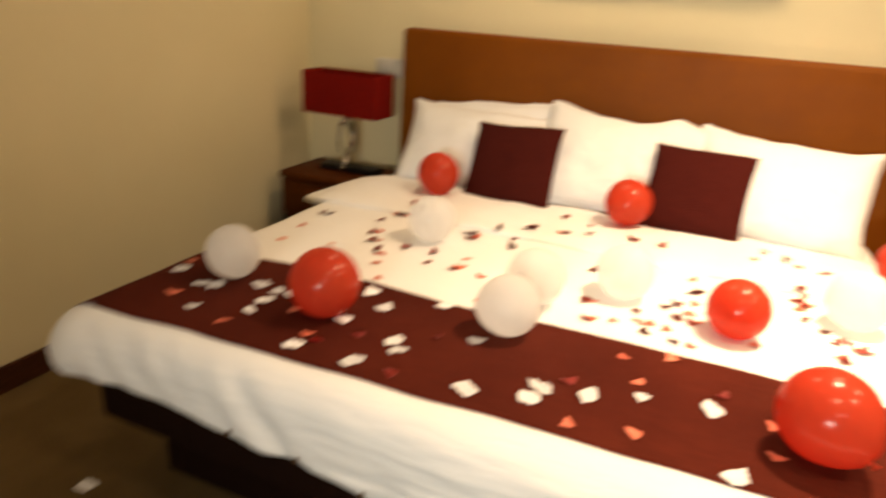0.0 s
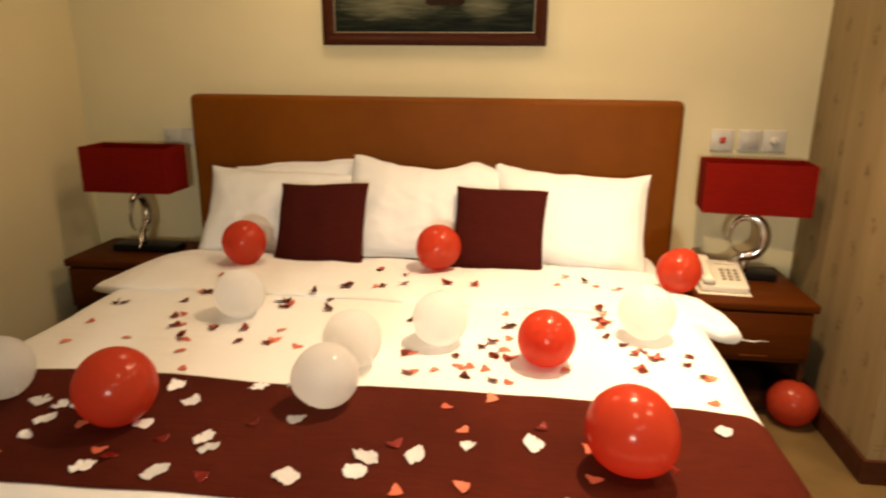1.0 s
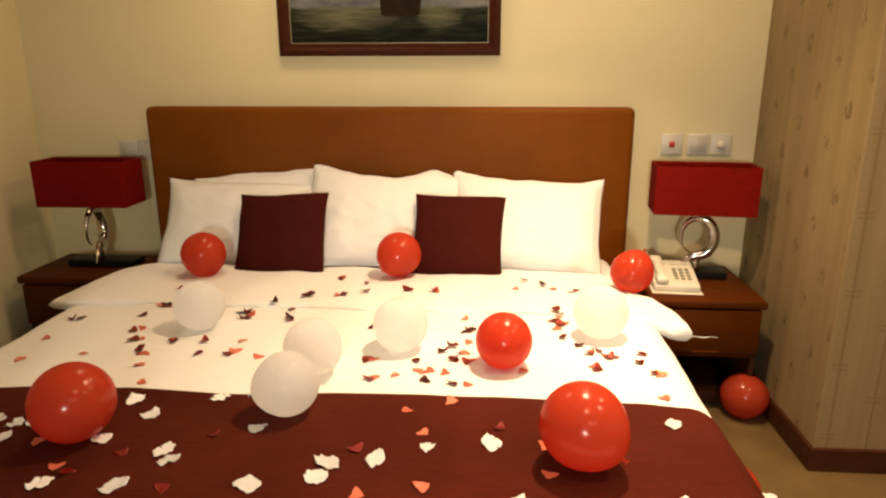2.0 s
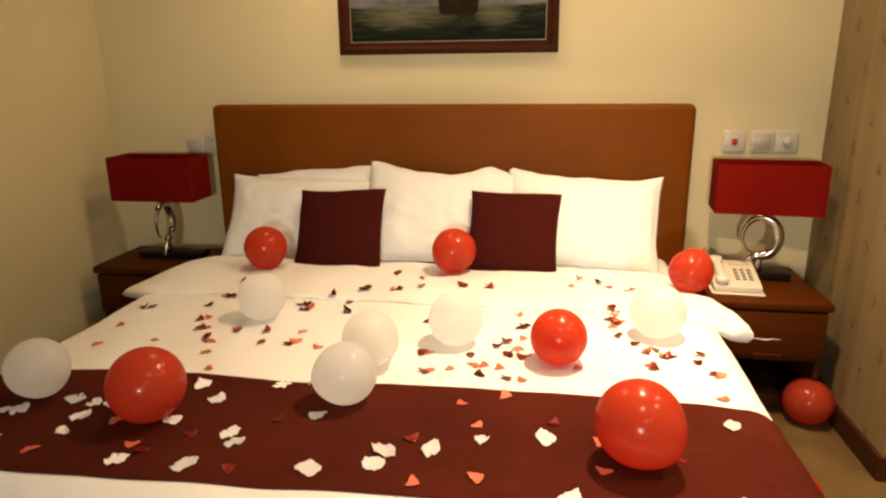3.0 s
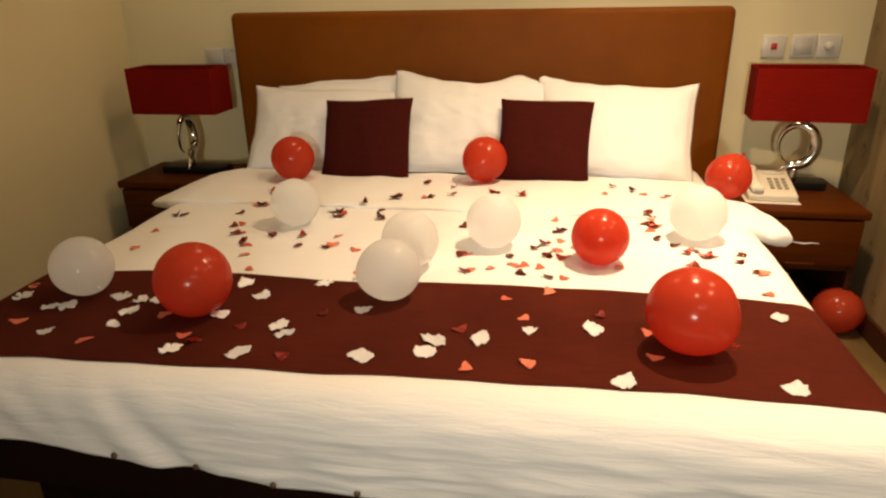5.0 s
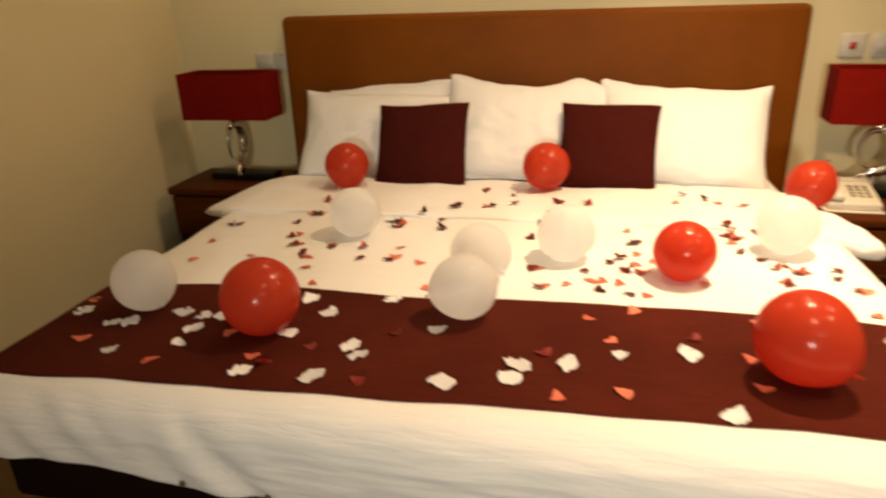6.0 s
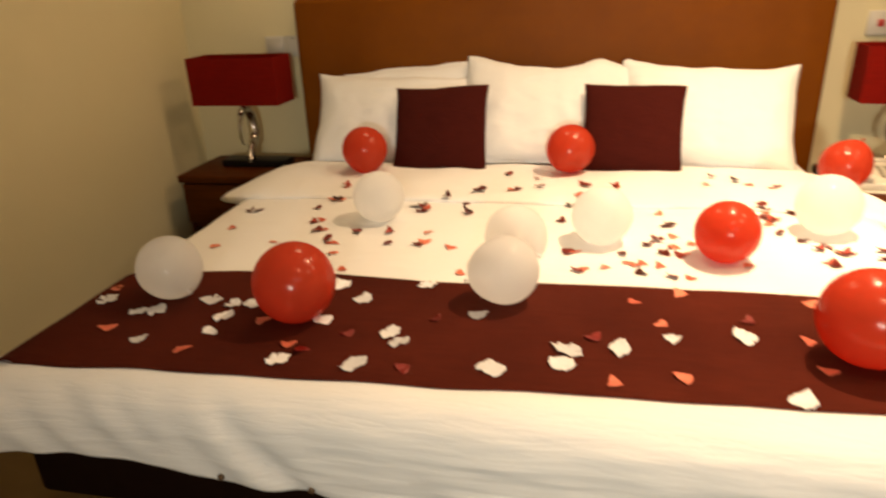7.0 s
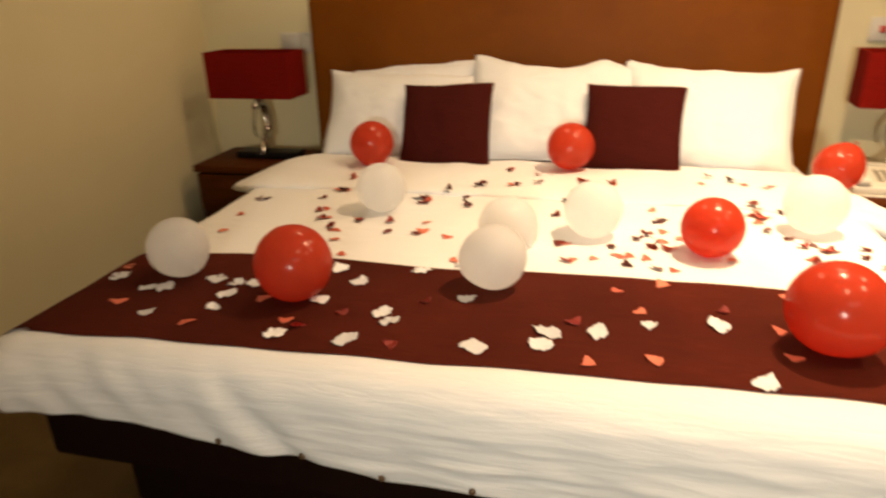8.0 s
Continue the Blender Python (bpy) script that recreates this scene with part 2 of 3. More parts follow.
SHIP = plain("dark_umber_paint", (0.020, 0.010, 0.004), 0.6, vary=0.8, scale=30, Specular_IOR_Level=0.08)
SAIL = plain("ochre_sail_paint", (0.13, 0.10, 0.065), 0.55, vary=0.4, scale=14)
CANVAS = canvas()
GLOW = bpy.data.materials.new("lamp_glow")
GLOW.use_nodes = True
GLOW.node_tree.nodes["Principled BSDF"].inputs["Emission Color"].default_value = (*WARM, 1)
GLOW.node_tree.nodes["Principled BSDF"].inputs["Emission Strength"].default_value = 6.0


# ---- mesh helpers ----
def mesh_of(name, bm, material, smooth=True):
    bmesh.ops.recalc_face_normals(bm, faces=bm.faces[:])
    data = bpy.data.meshes.new(name)
    for face in bm.faces:
        face.smooth = smooth
    bm.to_mesh(data)
    bm.free()
    data.materials.append(material)
    return data


def part(name, bm, material, parent=None, label="", smooth=True):
    ob = new(name, mesh_of(name, bm, material, smooth))
    if parent:
        ob.parent = parent
    return tagged(ob, label) if label else ob


def thing(name, label, category, m=None, group=""):
    ob = new(name)
    ob.empty_display_size = 0.05
    if m:
        ob.matrix_world = m
    return tagged(ob, label, category, group)


def box(x0, x1, y0, y1, z0, z1, bevel=0.0, segments=2, bm=None):
    made = bmesh.new()
    bmesh.ops.create_cube(made, size=1.0)
    for v in made.verts:
        v.co = Vector((x0 if v.co.x < 0 else x1, y0 if v.co.y < 0 else y1, z0 if v.co.z < 0 else z1))
    if bevel:
        bmesh.ops.bevel(made, geom=made.edges[:], offset=bevel, segments=segments, profile=0.5, affect="EDGES")
    if bm is None:
        return made
    data = bpy.data.meshes.new("joined")
    made.to_mesh(data)
    made.free()
    bm.from_mesh(data)
    bpy.data.meshes.remove(data)
    return bm


def lathe(profile, steps=32):
    """Turns (radius, z) pairs round the z axis."""
    bm = bmesh.new()
    rings = []
    for r, z in profile:
        if r < 1e-5:
            rings.append([bm.verts.new((0, 0, z))])
        else:
            rings.append([bm.verts.new((r * math.cos(a), r * math.sin(a), z)) for a in (2 * math.pi * k / steps for k in range(steps))])
    for low, high in zip(rings, rings[1:]):
        for k in range(steps):
            corners = [low[k % len(low)], low[(k + 1) % len(low)], high[(k + 1) % len(high)], high[k % len(high)]]
            unique = list(dict.fromkeys(corners))
            if len(unique) > 2:
                bm.faces.new(unique)
    return bm


def surface(f, nu, nv, bm=None):
    """A grid of quads through f(u, v), u and v from 0 to 1."""
    bm = bm or bmesh.new()
    grid = [[bm.verts.new(f(i / nu, j / nv)) for j in range(nv + 1)] for i in range(nu + 1)]
    for i in range(nu):
        for j in range(nv):
            bm.faces.new((grid[i][j], grid[i + 1][j], grid[i + 1][j + 1], grid[i][j + 1]))
    return bm


def tube(points, radii, steps=14):
    """A round tube along points with a radius at each."""
    bm = bmesh.new()
    rings = []
    for n, (p, r) in enumerate(zip(points, radii)):
        ahead = (Vector(points[min(n + 1, len(points) - 1)]) - Vector(points[max(n - 1, 0)])).normalized()
        side = ahead.cross((0, 1, 0))
        side = side.normalized() if side.length > 1e-4 else Vector((1, 0, 0))
        other = ahead.cross(side)
        rings.append([bm.verts.new(Vector(p) + r * (math.cos(a) * side + math.sin(a) * other)) for a in (2 * math.pi * k / steps for k in range(steps))])
    for low, high in zip(rings, rings[1:]):
        for k in range(steps):
            bm.faces.new((low[k], low[(k + 1) % steps], high[(k + 1) % steps], high[k]))
    bm.faces.new(rings[0])
    bm.faces.new(rings[-1])
    return bm


def interp(x, pairs):
    return float(np.interp(x, [p[0] for p in pairs], [p[1] for p in pairs]))


# ---- the room ----
LEFT, PIER, RIGHT, BACK = -1.590, 1.533, 2.75, -4.9
tagged(part("floor", box(LEFT - 0.1, RIGHT + 0.1, BACK - 0.1, 0.1, -0.12, 0.0), CARPET, smooth=False), "tan cut-pile carpet floor", "floor", kind="structure")
tagged(part("ceiling", box(LEFT - 0.1, RIGHT + 0.1, BACK - 0.1, 0.1, CEILING, CEILING + 0.1), CEIL, smooth=False), "plain white painted ceiling", "ceiling", kind="structure")
tagged(part("wall_north", box(LEFT - 0.1, RIGHT + 0.1, 0.0, 0.1, 0.0, CEILING), PAINT, smooth=False), "cream painted wall behind the bed", "wall", kind="structure")
tagged(part("wall_west", box(LEFT - 0.1, LEFT, BACK, 0.0, 0.0, CEILING), PAINT, smooth=False), "cream painted side wall", "wall", kind="structure")
tagged(part("wall_south", box(LEFT - 0.1, RIGHT + 0.1, BACK - 0.1, BACK, 0.0, CEILING), PAINT, smooth=False), "cream painted end wall", "wall", kind="structure")
tagged(part("wall_east", box(RIGHT, RIGHT + 0.1, BACK, 0.0, 0.0, CEILING), PAINT, smooth=False), "cream painted side wall", "wall", kind="structure")
tagged(part("wall_pier", box(PIER, RIGHT, -0.80, 0.0, 0.0, CEILING, 0.004, 1), PAPER, smooth=False), "projecting wall with beige striped bamboo wallpaper", "wall", kind="structure")


def skirting(name, x0, x1, y0, y1, height):
    tagged(part(name, box(x0, x1, y0, y1, 0.0, height, 0.004), SKIRT, smooth=False), "dark brown wooden skirting board", "skirting", kind="structure")


skirting("baseboard_west", LEFT, LEFT + 0.015, BACK, 0.0, 0.09)
skirting("baseboard_pier_side", PIER - 0.015, PIER, -0.80, 0.0, 0.085)
skirting("baseboard_pier_front", PIER - 0.015, RIGHT, -0.815, -0.8005, 0.085)
skirting("baseboard_north", LEFT + 0.016, PIER - 0.016, -0.015, 0.0, 0.09)

for x, y, power, spread, tone, wide in DOWNLIGHTS_AND_FILLS:
    # the wide pair of added fills gets the same trim as the downlights
    light = thing("ceiling_downlight_or_fill", "unseen round ceiling downlight, inferred or added as fill, lit", "ceiling light", pose(x, y, CEILING), "ceiling downlights")
    k = wide / 0.085
    part("trim_ring", lathe([(0.048 * k, 0.0), (0.014 + 0.048 * k, 0.0), (0.014 + 0.048 * k, -0.006), (0.007 + 0.048 * k, -0.010), (0.048 * k, -0.006), (0.048 * k, 0.0)], 28), WHITE_PLASTIC, light)
    part("lens", lathe([(0.0, -0.003), (0.047 * k, -0.003)], 28), GLOW, light)
# ring and disc for the added fill; no such fitting is known there
light = thing("front_fill", "round white fill light, added unseen on the end wall, lit", "wall light", pose(*FRONT_FILL, 90, 0, 0) @ pose(0, 0, 0, 180, 0, 0))
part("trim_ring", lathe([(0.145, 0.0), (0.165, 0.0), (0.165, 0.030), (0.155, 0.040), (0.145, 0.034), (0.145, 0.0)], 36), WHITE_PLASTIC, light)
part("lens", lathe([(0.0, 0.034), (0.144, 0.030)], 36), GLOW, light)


# ---- the bed ----
TOP, FLAT, FOOT, ROLL = 0.555, 0.895, -1.855, 0.085


def puff(x, y):
    return 0.006 * noise.noise((x * 2.6, y * 2.6, 1.7)) + 0.003 * noise.noise((x * 7, y * 7, 4.1))


def top_at(x, y):
    return TOP + puff(x, y)


bed = thing("bed", "king-size bed with dark base and tan leather headboard", "bed")
part("base", box(-0.965, 0.955, -1.85, -0.10, 0.20, 0.425, 0.02, 3), BASE_CLOTH, bed, "dark brown fabric bed base")
part("plinth", box(-0.86, 0.85, -1.75, -0.12, 0.0, 0.20, 0.01, 2), BASE_CLOTH, bed, "recessed dark plinth")
part("mattress", box(-0.95, 0.95, -1.84, -0.10, 0.425, 0.535, 0.05, 4), PILLOW_CLOTH, bed, "white mattress under the duvet")
headboard = part("headboard", box(-1.036, 1.022, -0.085, -0.004, 0.0, 1.153, 0.026, 5), LEATHER, bed, "tan brown leather headboard")


def padded(u, v):
    x, z = -0.978 + 1.942 * u, 0.45 + 0.652 * v
    edge = min(u * 1.93, (1 - u) * 1.93, (1 - v) * 0.652, v * 0.652)
    rise = 0.0022 * (1 - math.exp(-edge / 0.012))
    return (x, -0.0835 - rise - 0.002 * noise.noise((x * 3, z * 3, 0)), z)


part("front_panel", surface(padded, 120, 60), LEATHER, headboard, "stitched leather panel")

# duvet: a flat top with rolled edges and a hanging skirt on three sides
HEM = [(-1.0, 0.425), (-0.74, 0.418), (-0.57, 0.404), (-0.455, 0.384), (-0.36, 0.378), (-0.29, 0.374), (-0.20, 0.362), (-0.137, 0.350), (-0.05, 0.356), (0.03, 0.358), (0.23, 0.358), (0.6, 0.350), (1.0, 0.34)]
HEAD_Y = -0.45
outline = []
for k in range(61):
    outline.append(((-FLAT, HEAD_Y + (FOOT - HEAD_Y) * k / 60), (-1, 0), 0.36 + 0.06 * (k / 60)))
for k in range(1, 12):
    a = math.pi + k / 12 * math.pi / 2
    outline.append(((-FLAT, FOOT), (math.cos(a), math.sin(a)), 0.425))
for k in range(141):
    x = -FLAT + 2 * FLAT * k / 140
    outline.append(((x, FOOT), (0, -1), interp(x, HEM)))
for k in range(1, 12):
    a = 1.5 * math.pi + k / 12 * math.pi / 2
    outline.append(((FLAT, FOOT), (math.cos(a), math.sin(a)), 0.33))
for k in range(61):
    outline.append(((FLAT, FOOT + (HEAD_Y - FOOT) * k / 60), (1, 0), 0.30))


def skirt_point(base, way, hem, s):
    """A point of the skirt, s from 0 at the flat top to 1 at the hem."""
    arc = ROLL * math.pi / 2
    drop = max(0.01, TOP - ROLL - hem)
    e = s * (arc + drop)
    if e < arc:
        out, down = ROLL * math.sin(e / ROLL), ROLL * (1 - math.cos(e / ROLL))
    else:
        out, down = ROLL, ROLL + e - arc
    x, y = base[0] + way[0] * out, base[1] + way[1] * out
    wave = noise.noise((x * 5.0, y * 5.0, down * 2.0)) * 0.008 + noise.noise((x * 14.0, y * 14.0, down * 9.0 + 3)) * 0.0035
    flat = max(0.12, min(1.0, (x + 0.55) / 0.35))
    crease = flat * (noise.noise((x * 6.5, y * 3.0, down * 42.0)) * 0.0055 + noise.noise((x * 13.0, y * 3.0, down * 70.0 + 5)) * 0.0042)
    # slanting pulls near the corner by the wall
    crease += (1 - flat) * 0.012 * noise.noise(((x - 0.95 * down) * 15.0, (x + down) * 3.0, 6.5))
    # the duvet bunches outwards round the foot corner by the wall
    away = math.hypot(base[0] + FLAT, base[1] - FOOT)
    bunch = 0.046 * math.exp(-away / 0.16) * min(1.0, s * 1.2) ** 1.5
    fold = 0.007 * math.exp(-((x + 0.52 - 0.9 * down) / 0.034) ** 2) - 0.007 * math.exp(-((x + 0.472 - 0.9 * down) / 0.030) ** 2) if abs(way[0]) < 0.1 else 0.0
    ridge_at = 0.145 + 0.012 * noise.noise((x * 2.0, 4.4, 1.0))
    ridge = 0.0050 * math.exp(-((down - ridge_at) / 0.006) ** 2) * max(0.0, min(1.0, (x + 0.12) / 0.15)) if abs(way[0]) < 0.1 else 0.0
    out_more = bunch + (wave + crease + fold + ridge) * min(1.0, s * 1.3)
    return Vector((x + way[0] * out_more, y + way[1] * out_more, TOP - down + puff(base[0], base[1]) * (1 - s) + 0.5 * wave * s))


bm = surface(lambda u, v: (-FLAT + 2 * FLAT * u, FOOT + (HEAD_Y - FOOT) * v, top_at(-FLAT + 2 * FLAT * u, FOOT + (HEAD_Y - FOOT) * v)), 140, 60)
last = None
for base, way, hem in outline:
    column = [bm.verts.new(skirt_point(base, way, hem, s / 44)) for s in range(45)]
    column += [bm.verts.new(column[-1].co + Vector((-way[0] * 0.012, -way[1] * 0.012, 0.004))), bm.verts.new(column[-1].co + Vector((-way[0] * 0.014, -way[1] * 0.014, 0.05)))]
    if last:
        for k in range(len(column) - 1):
            bm.faces.new((last[k], column[k], column[k + 1], last[k + 1]))
    last = column
bmesh.ops.remove_doubles(bm, verts=bm.verts[:], dist=0.0006)
duvet = tagged(part("duvet", bm, SHEET), "white cotton duvet with creased hanging hem on the bed", "duvet")
button_data = mesh_of("button", lathe([(0.0, 0.004), (0.005, 0.0035), (0.0065, 0.001), (0.0065, 0.0)], 12), BUTTON)
for x in (-0.455, -0.29, -0.137, 0.03, 0.23):
    button = new("button", button_data)
    spot = skirt_point((x, FOOT), (0, -1), interp(x, HEM), 0.955)
    button.parent, button.matrix_world = duvet, pose(spot.x, spot.y - 0.003, spot.z, 90, 0, 0)


# turned-down upper end of the duvet, with drooping points past both sides of the bed
def turndown(u, v):
    x = -1.045 + 2.11 * u
    fold = interp(x, [(-1.045, -0.838), (-0.96, -0.885), (-0.6, -0.845), (-0.24, -0.855), (0.07, -0.868), (0.5, -0.862), (0.9, -0.885), (1.0, -0.915), (1.065, -0.905)])
    head = interp(x, [(-1.045, -0.815), (-1.03, -0.74), (-1.0, -0.62), (-0.95, -0.50), (-0.85, -0.42), (0.8, -0.42), (0.92, -0.54), (1.0, -0.68), (1.04, -0.79), (1.065, -0.885)])
    middle = interp(x, [(-1.045, 0.535), (-1.0, 0.540), (-0.9, 0.556), (0.84, 0.556), (0.94, 0.540), (1.0, 0.520), (1.065, 0.512)])
    thick = interp(x, [(-1.045, 0.003), (-1.03, 0.016), (-0.95, 0.024), (-0.8, 0.014), (0.8, 0.014), (0.95, 0.030), (1.03, 0.034), (1.055, 0.026), (1.065, 0.006)])
    a = 2 * math.pi * v
    c, s = math.cos(a), math.sin(a)
    y = (fold + head) / 2 - (head - fold) / 2 * c
    power = abs(s) ** 0.45 * (1 if s > 0 else -1)
    lump = max(0.0, min(1.0, (x - 0.80) / 0.15))
    rough = (0.006 + 0.014 * lump) * noise.noise((x * 6, y * 6, 2.2)) + (0.003 + 0.014 * lump) * noise.noise((x * 16, y * 16, 7.7))
    wander = 0.012 * noise.noise((x * 3.1, 0.3, 9.0))
    return Vector((x, y + wander, middle + puff(x, y) + thick * power + rough * (1 if s > 0 else 0)))


bm = surface(turndown, 170, 40)
bmesh.ops.remove_doubles(bm, verts=bm.verts[:], dist=0.0004)
part("turndown", bm, SHEET, duvet, "turned-down upper end with drooping points")
part("tie", tube([(1.055, -0.90, 0.512), (1.080, -0.90, 0.509), (1.105, -0.89, 0.502), (1.125, -0.885, 0.504), (1.150, -0.878, 0.499)], [0.0012, 0.0011, 0.0018, 0.0009, 0.0007], 8), PILLOW_CLOTH, duvet, "loose white tie thread")


# runner across the foot, draped over both sides
FAR_EDGE = [(-0.99, -1.50), (-0.90, -1.478), (-0.75, -1.450), (-0.60, -1.438), (-0.42, -1.434), (-0.30, -1.443), (-0.20, -1.448), (-0.09, -1.437), (0.07, -1.420), (0.25, -1.417), (0.5, -1.420), (0.8, -1.425), (0.93, -1.442)]
NEAR_EDGE = [(-0.99, -1.885), (-0.81, -1.881), (-0.62, -1.872), (-0.45, -1.867), (-0.28, -1.862), (-0.08, -1.854), (0.07, -1.847), (0.21, -1.842), (0.40, -1.836), (0.60, -1.831), (0.85, -1.836), (0.99, -1.838)]


def rolled(y):
    """How far the duvet has sunk where it turns over the foot of the bed."""
    past = max(0.0, FOOT - y)
    return ROLL - math.sqrt(ROLL * ROLL - past * past)


def runner_at(u, v):
    e = -1.0 + 2.26 * u
    side = 1 if e > 0 else -1
    x = max(-0.99, min(0.99, e))
    far = interp(x, FAR_EDGE)
    near = interp(x, NEAR_EDGE)
    y = near + (far - near) * v + 0.004 * noise.noise((x * 5, v, 3))
    lift = 0.0016
    if abs(e) <= FLAT:
        return Vector((e, y, top_at(e, max(y, FOOT)) - rolled(y) + lift))
    p = skirt_point((side * FLAT, y), (side, 0), 0.16, (abs(e) - FLAT) / (1.26 - FLAT))
    q = skirt_point((side * FLAT, y), (side, 0), 0.16, (abs(e) - FLAT) / (1.26 - FLAT) + 0.01) - p
    out = Vector((side * abs(q.z), 0, abs(q.x))).normalized()
    return p + out * (lift + 0.001)


bm = surface(runner_at, 220, 44)
runner = tagged(part("bed_runner", bm, RUNNER), "plum woven bed runner laid across the foot", "bed runner")
solid = runner.modifiers.new("thickness", "SOLIDIFY")
solid.thickness, solid.offset = 0.0008, 1.0


for v in (0.0, 1.0):
    edge_line = [runner_at(k / 150, v) + Vector((0, 0, 0.0002)) for k in range(151)]
    part("hem", tube(edge_line, [0.0008] * 151, 8), RUNNER, runner, "stitched hem of the runner")


# ---- pillows and cushions ----
def pillow_mesh(w, h, t, seed, ears=0.10, wrinkle=1.0, crest=((-1, 0), (1, 0)), flange=0.0):
    """Lies in the xz plane, its lower edge at z = 0, puffed along y."""
    n = 64

    def face(sign):
        def f(u, v):
            a, b = 2 * u - 1, 2 * v - 1
            x = a * w / 2 * (1 - ears * (1 - abs(a) ** 0.0 * b * b) * abs(a) ** 3)
            z = b * h / 2 * (1 - ears * (1 - a * a) * abs(b) ** 3)
            ia, ib = a / (1 - 2 * flange / w), b / (1 - 2 * flange / h)
            full = max(0.0, 1 - ia * ia) ** 0.42 * max(0.0, 1 - ib * ib) ** 0.42
            fold = noise.noise((x * 9 + seed, z * 5, sign * 3.0)) * 0.010 + noise.noise((x * 22, z * 17 + seed, sign * 5.0)) * 0.004
            fold += 0.0026 * max(0.0, 0.32 - abs(noise.noise((x * 6 + z * 8 + seed, z * 10 - x * 3, sign * 2.0 + seed)))) / 0.32
            rim = min(1 - abs(a), 1 - abs(b))
            flutter = 0.006 * noise.noise((x * 12 + seed, z * 12, 8.0)) * max(0.0, 1 - rim * 5)
            z += wrinkle * max(0.0, b) ** 2 * (0.016 * noise.noise((x * 5 + seed * 3, 0.5, seed)) + 0.006 * noise.noise((x * 17, 1.5, seed)))
            z += interp(a, crest) * max(0.0, b) ** 1.6
            x += wrinkle * abs(a) ** 2 * 0.010 * noise.noise((3.5, z * 7 + seed, a))
            sheet = 0.0022 * min(1.0, rim * 40) if flange else 0.0
            return Vector((x, sign * (t / 2 * full + sheet + 1.0 * fold * wrinkle * min(1, full * 1.5)) + flutter, z + h / 2))
        return f

    bm = surface(face(-1), n, n)
    surface(face(1), n, n, bm)
    bmesh.ops.remove_doubles(bm, verts=bm.verts[:], dist=0.0012)
    return bm


def pillow(x, y, z, w, h, t, lean, turn, roll, seed, crest, label):
    ob = part("pillow", pillow_mesh(w, h, t, seed, 0.045, 1.0, crest, 0.015), PILLOW_CLOTH)
    ob.matrix_world = pose(x, y, z) @ pose(0, 0, 0, 0, 0, turn) @ pose(0, 0, 0, lean, 0, 0) @ pose(0, 0, 0, 0, roll, 0)
    return tagged(ob, label, "pillow", "pillows against the headboard")


pillow(-0.560, -0.40, 0.550, 0.645, 0.41, 0.15, -38, 2, -2.6, 1.0, [(-1, 0.004), (-0.8, -0.006), (-0.45, -0.014), (0, -0.030), (0.7, -0.050), (1, -0.055)], "plump white pillow leaning on another by the headboard")
pillow(-0.506, -0.262, 0.560, 0.60, 0.370, 0.12, -27, 2, -3.2, 5.0, [(-1, -0.03), (-0.7, -0.012), (0, -0.004), (0.7, 0.004), (1, 0.004)], "white pillow half hidden behind another")
pillow(0.024, -0.415, 0.557, 0.655, 0.45, 0.14, -38, 0, 0.3, 2.0, [(-1, 0.004), (-0.92, 0.006), (-0.75, -0.006), (-0.3, -0.032), (0.05, -0.048), (0.32, -0.026), (0.52, 0.004), (0.60, 0.008), (0.72, -0.010), (0.85, -0.03), (1, -0.055)], "white pillow with peaked corners and a sagging top edge")
pillow(0.562, -0.43, 0.552, 0.603, 0.418, 0.16, -37, -2, 2.6, 3.0, [(-1, -0.006), (-0.93, 0.007), (-0.75, -0.004), (-0.2, -0.014), (0.5, -0.010), (1, 0.004)], "plump white pillow leaning on the headboard")


def cushion(x, y, z, w, h, lean, turn, roll, seed):
    ob = part("cushion", pillow_mesh(w, h, 0.10, seed, 0.045, 0.5), CUSHION)
    ob.matrix_world = pose(x, y, z) @ pose(0, 0, 0, 0, 0, turn) @ pose(0, 0, 0, lean, 0, 0) @ pose(0, 0, 0, 0, roll, 0)
    tagged(ob, "square plum cushion propped against the white pillows", "cushion", "plum cushions")


cushion(-0.357, -0.502, 0.552, 0.350, 0.328, -31, 0, -1.5, 31.0)
cushion(0.318, -0.502, 0.558, 0.347, 0.325, -31, 0, 1.8, 37.0)


# ---- nightstands ----
def nightstand(x0, x1, y0, label):
    y1, top = -0.018, 0.48
    ob = thing("nightstand", label, "nightstand", None, "bedside nightstands")
    part("top", box(x0 - 0.012, x1 + 0.012, y0 - 0.018, y1, top - 0.032, top, 0.008, 3), CHERRY, ob)
    part("side_panel", box(x0, x0 + 0.02, y0 + 0.006, y1, 0.06, top - 0.032, 0.002), SKIRT, ob)
    part("side_panel", box(x1 - 0.02, x1, y0 + 0.006, y1, 0.06, top - 0.032, 0.002), SKIRT, ob)
    part("back_panel", box(x0 + 0.02, x1 - 0.02, y1 - 0.012, y1 - 0.002, 0.06, top - 0.032), SKIRT, ob)
    part("shelf", box(x0 + 0.02, x1 - 0.02, y0 + 0.01, y1 - 0.012, 0.245, 0.265, 0.002), CHERRY, ob)
    drawer = part("drawer_front", box(x0 + 0.004, x1 - 0.004, y0 - 0.014, y0 + 0.004, 0.272, top - 0.038, 0.004), CHERRY, ob)
    part("pull", box((x0 + x1) / 2 - 0.05, (x0 + x1) / 2 + 0.05, y0 - 0.024, y0 - 0.0145, 0.275, 0.283, 0.003), CHERRY, drawer)
    part("plinth", box(x0 + 0.01, x1 - 0.01, y0 + 0.10, y1 - 0.012, 0.0, 0.06, 0.003), SKIRT, ob)
    return ob


nightstand(-1.497, -1.06, -0.362, "cherry wood nightstand with one drawer beside the bed")
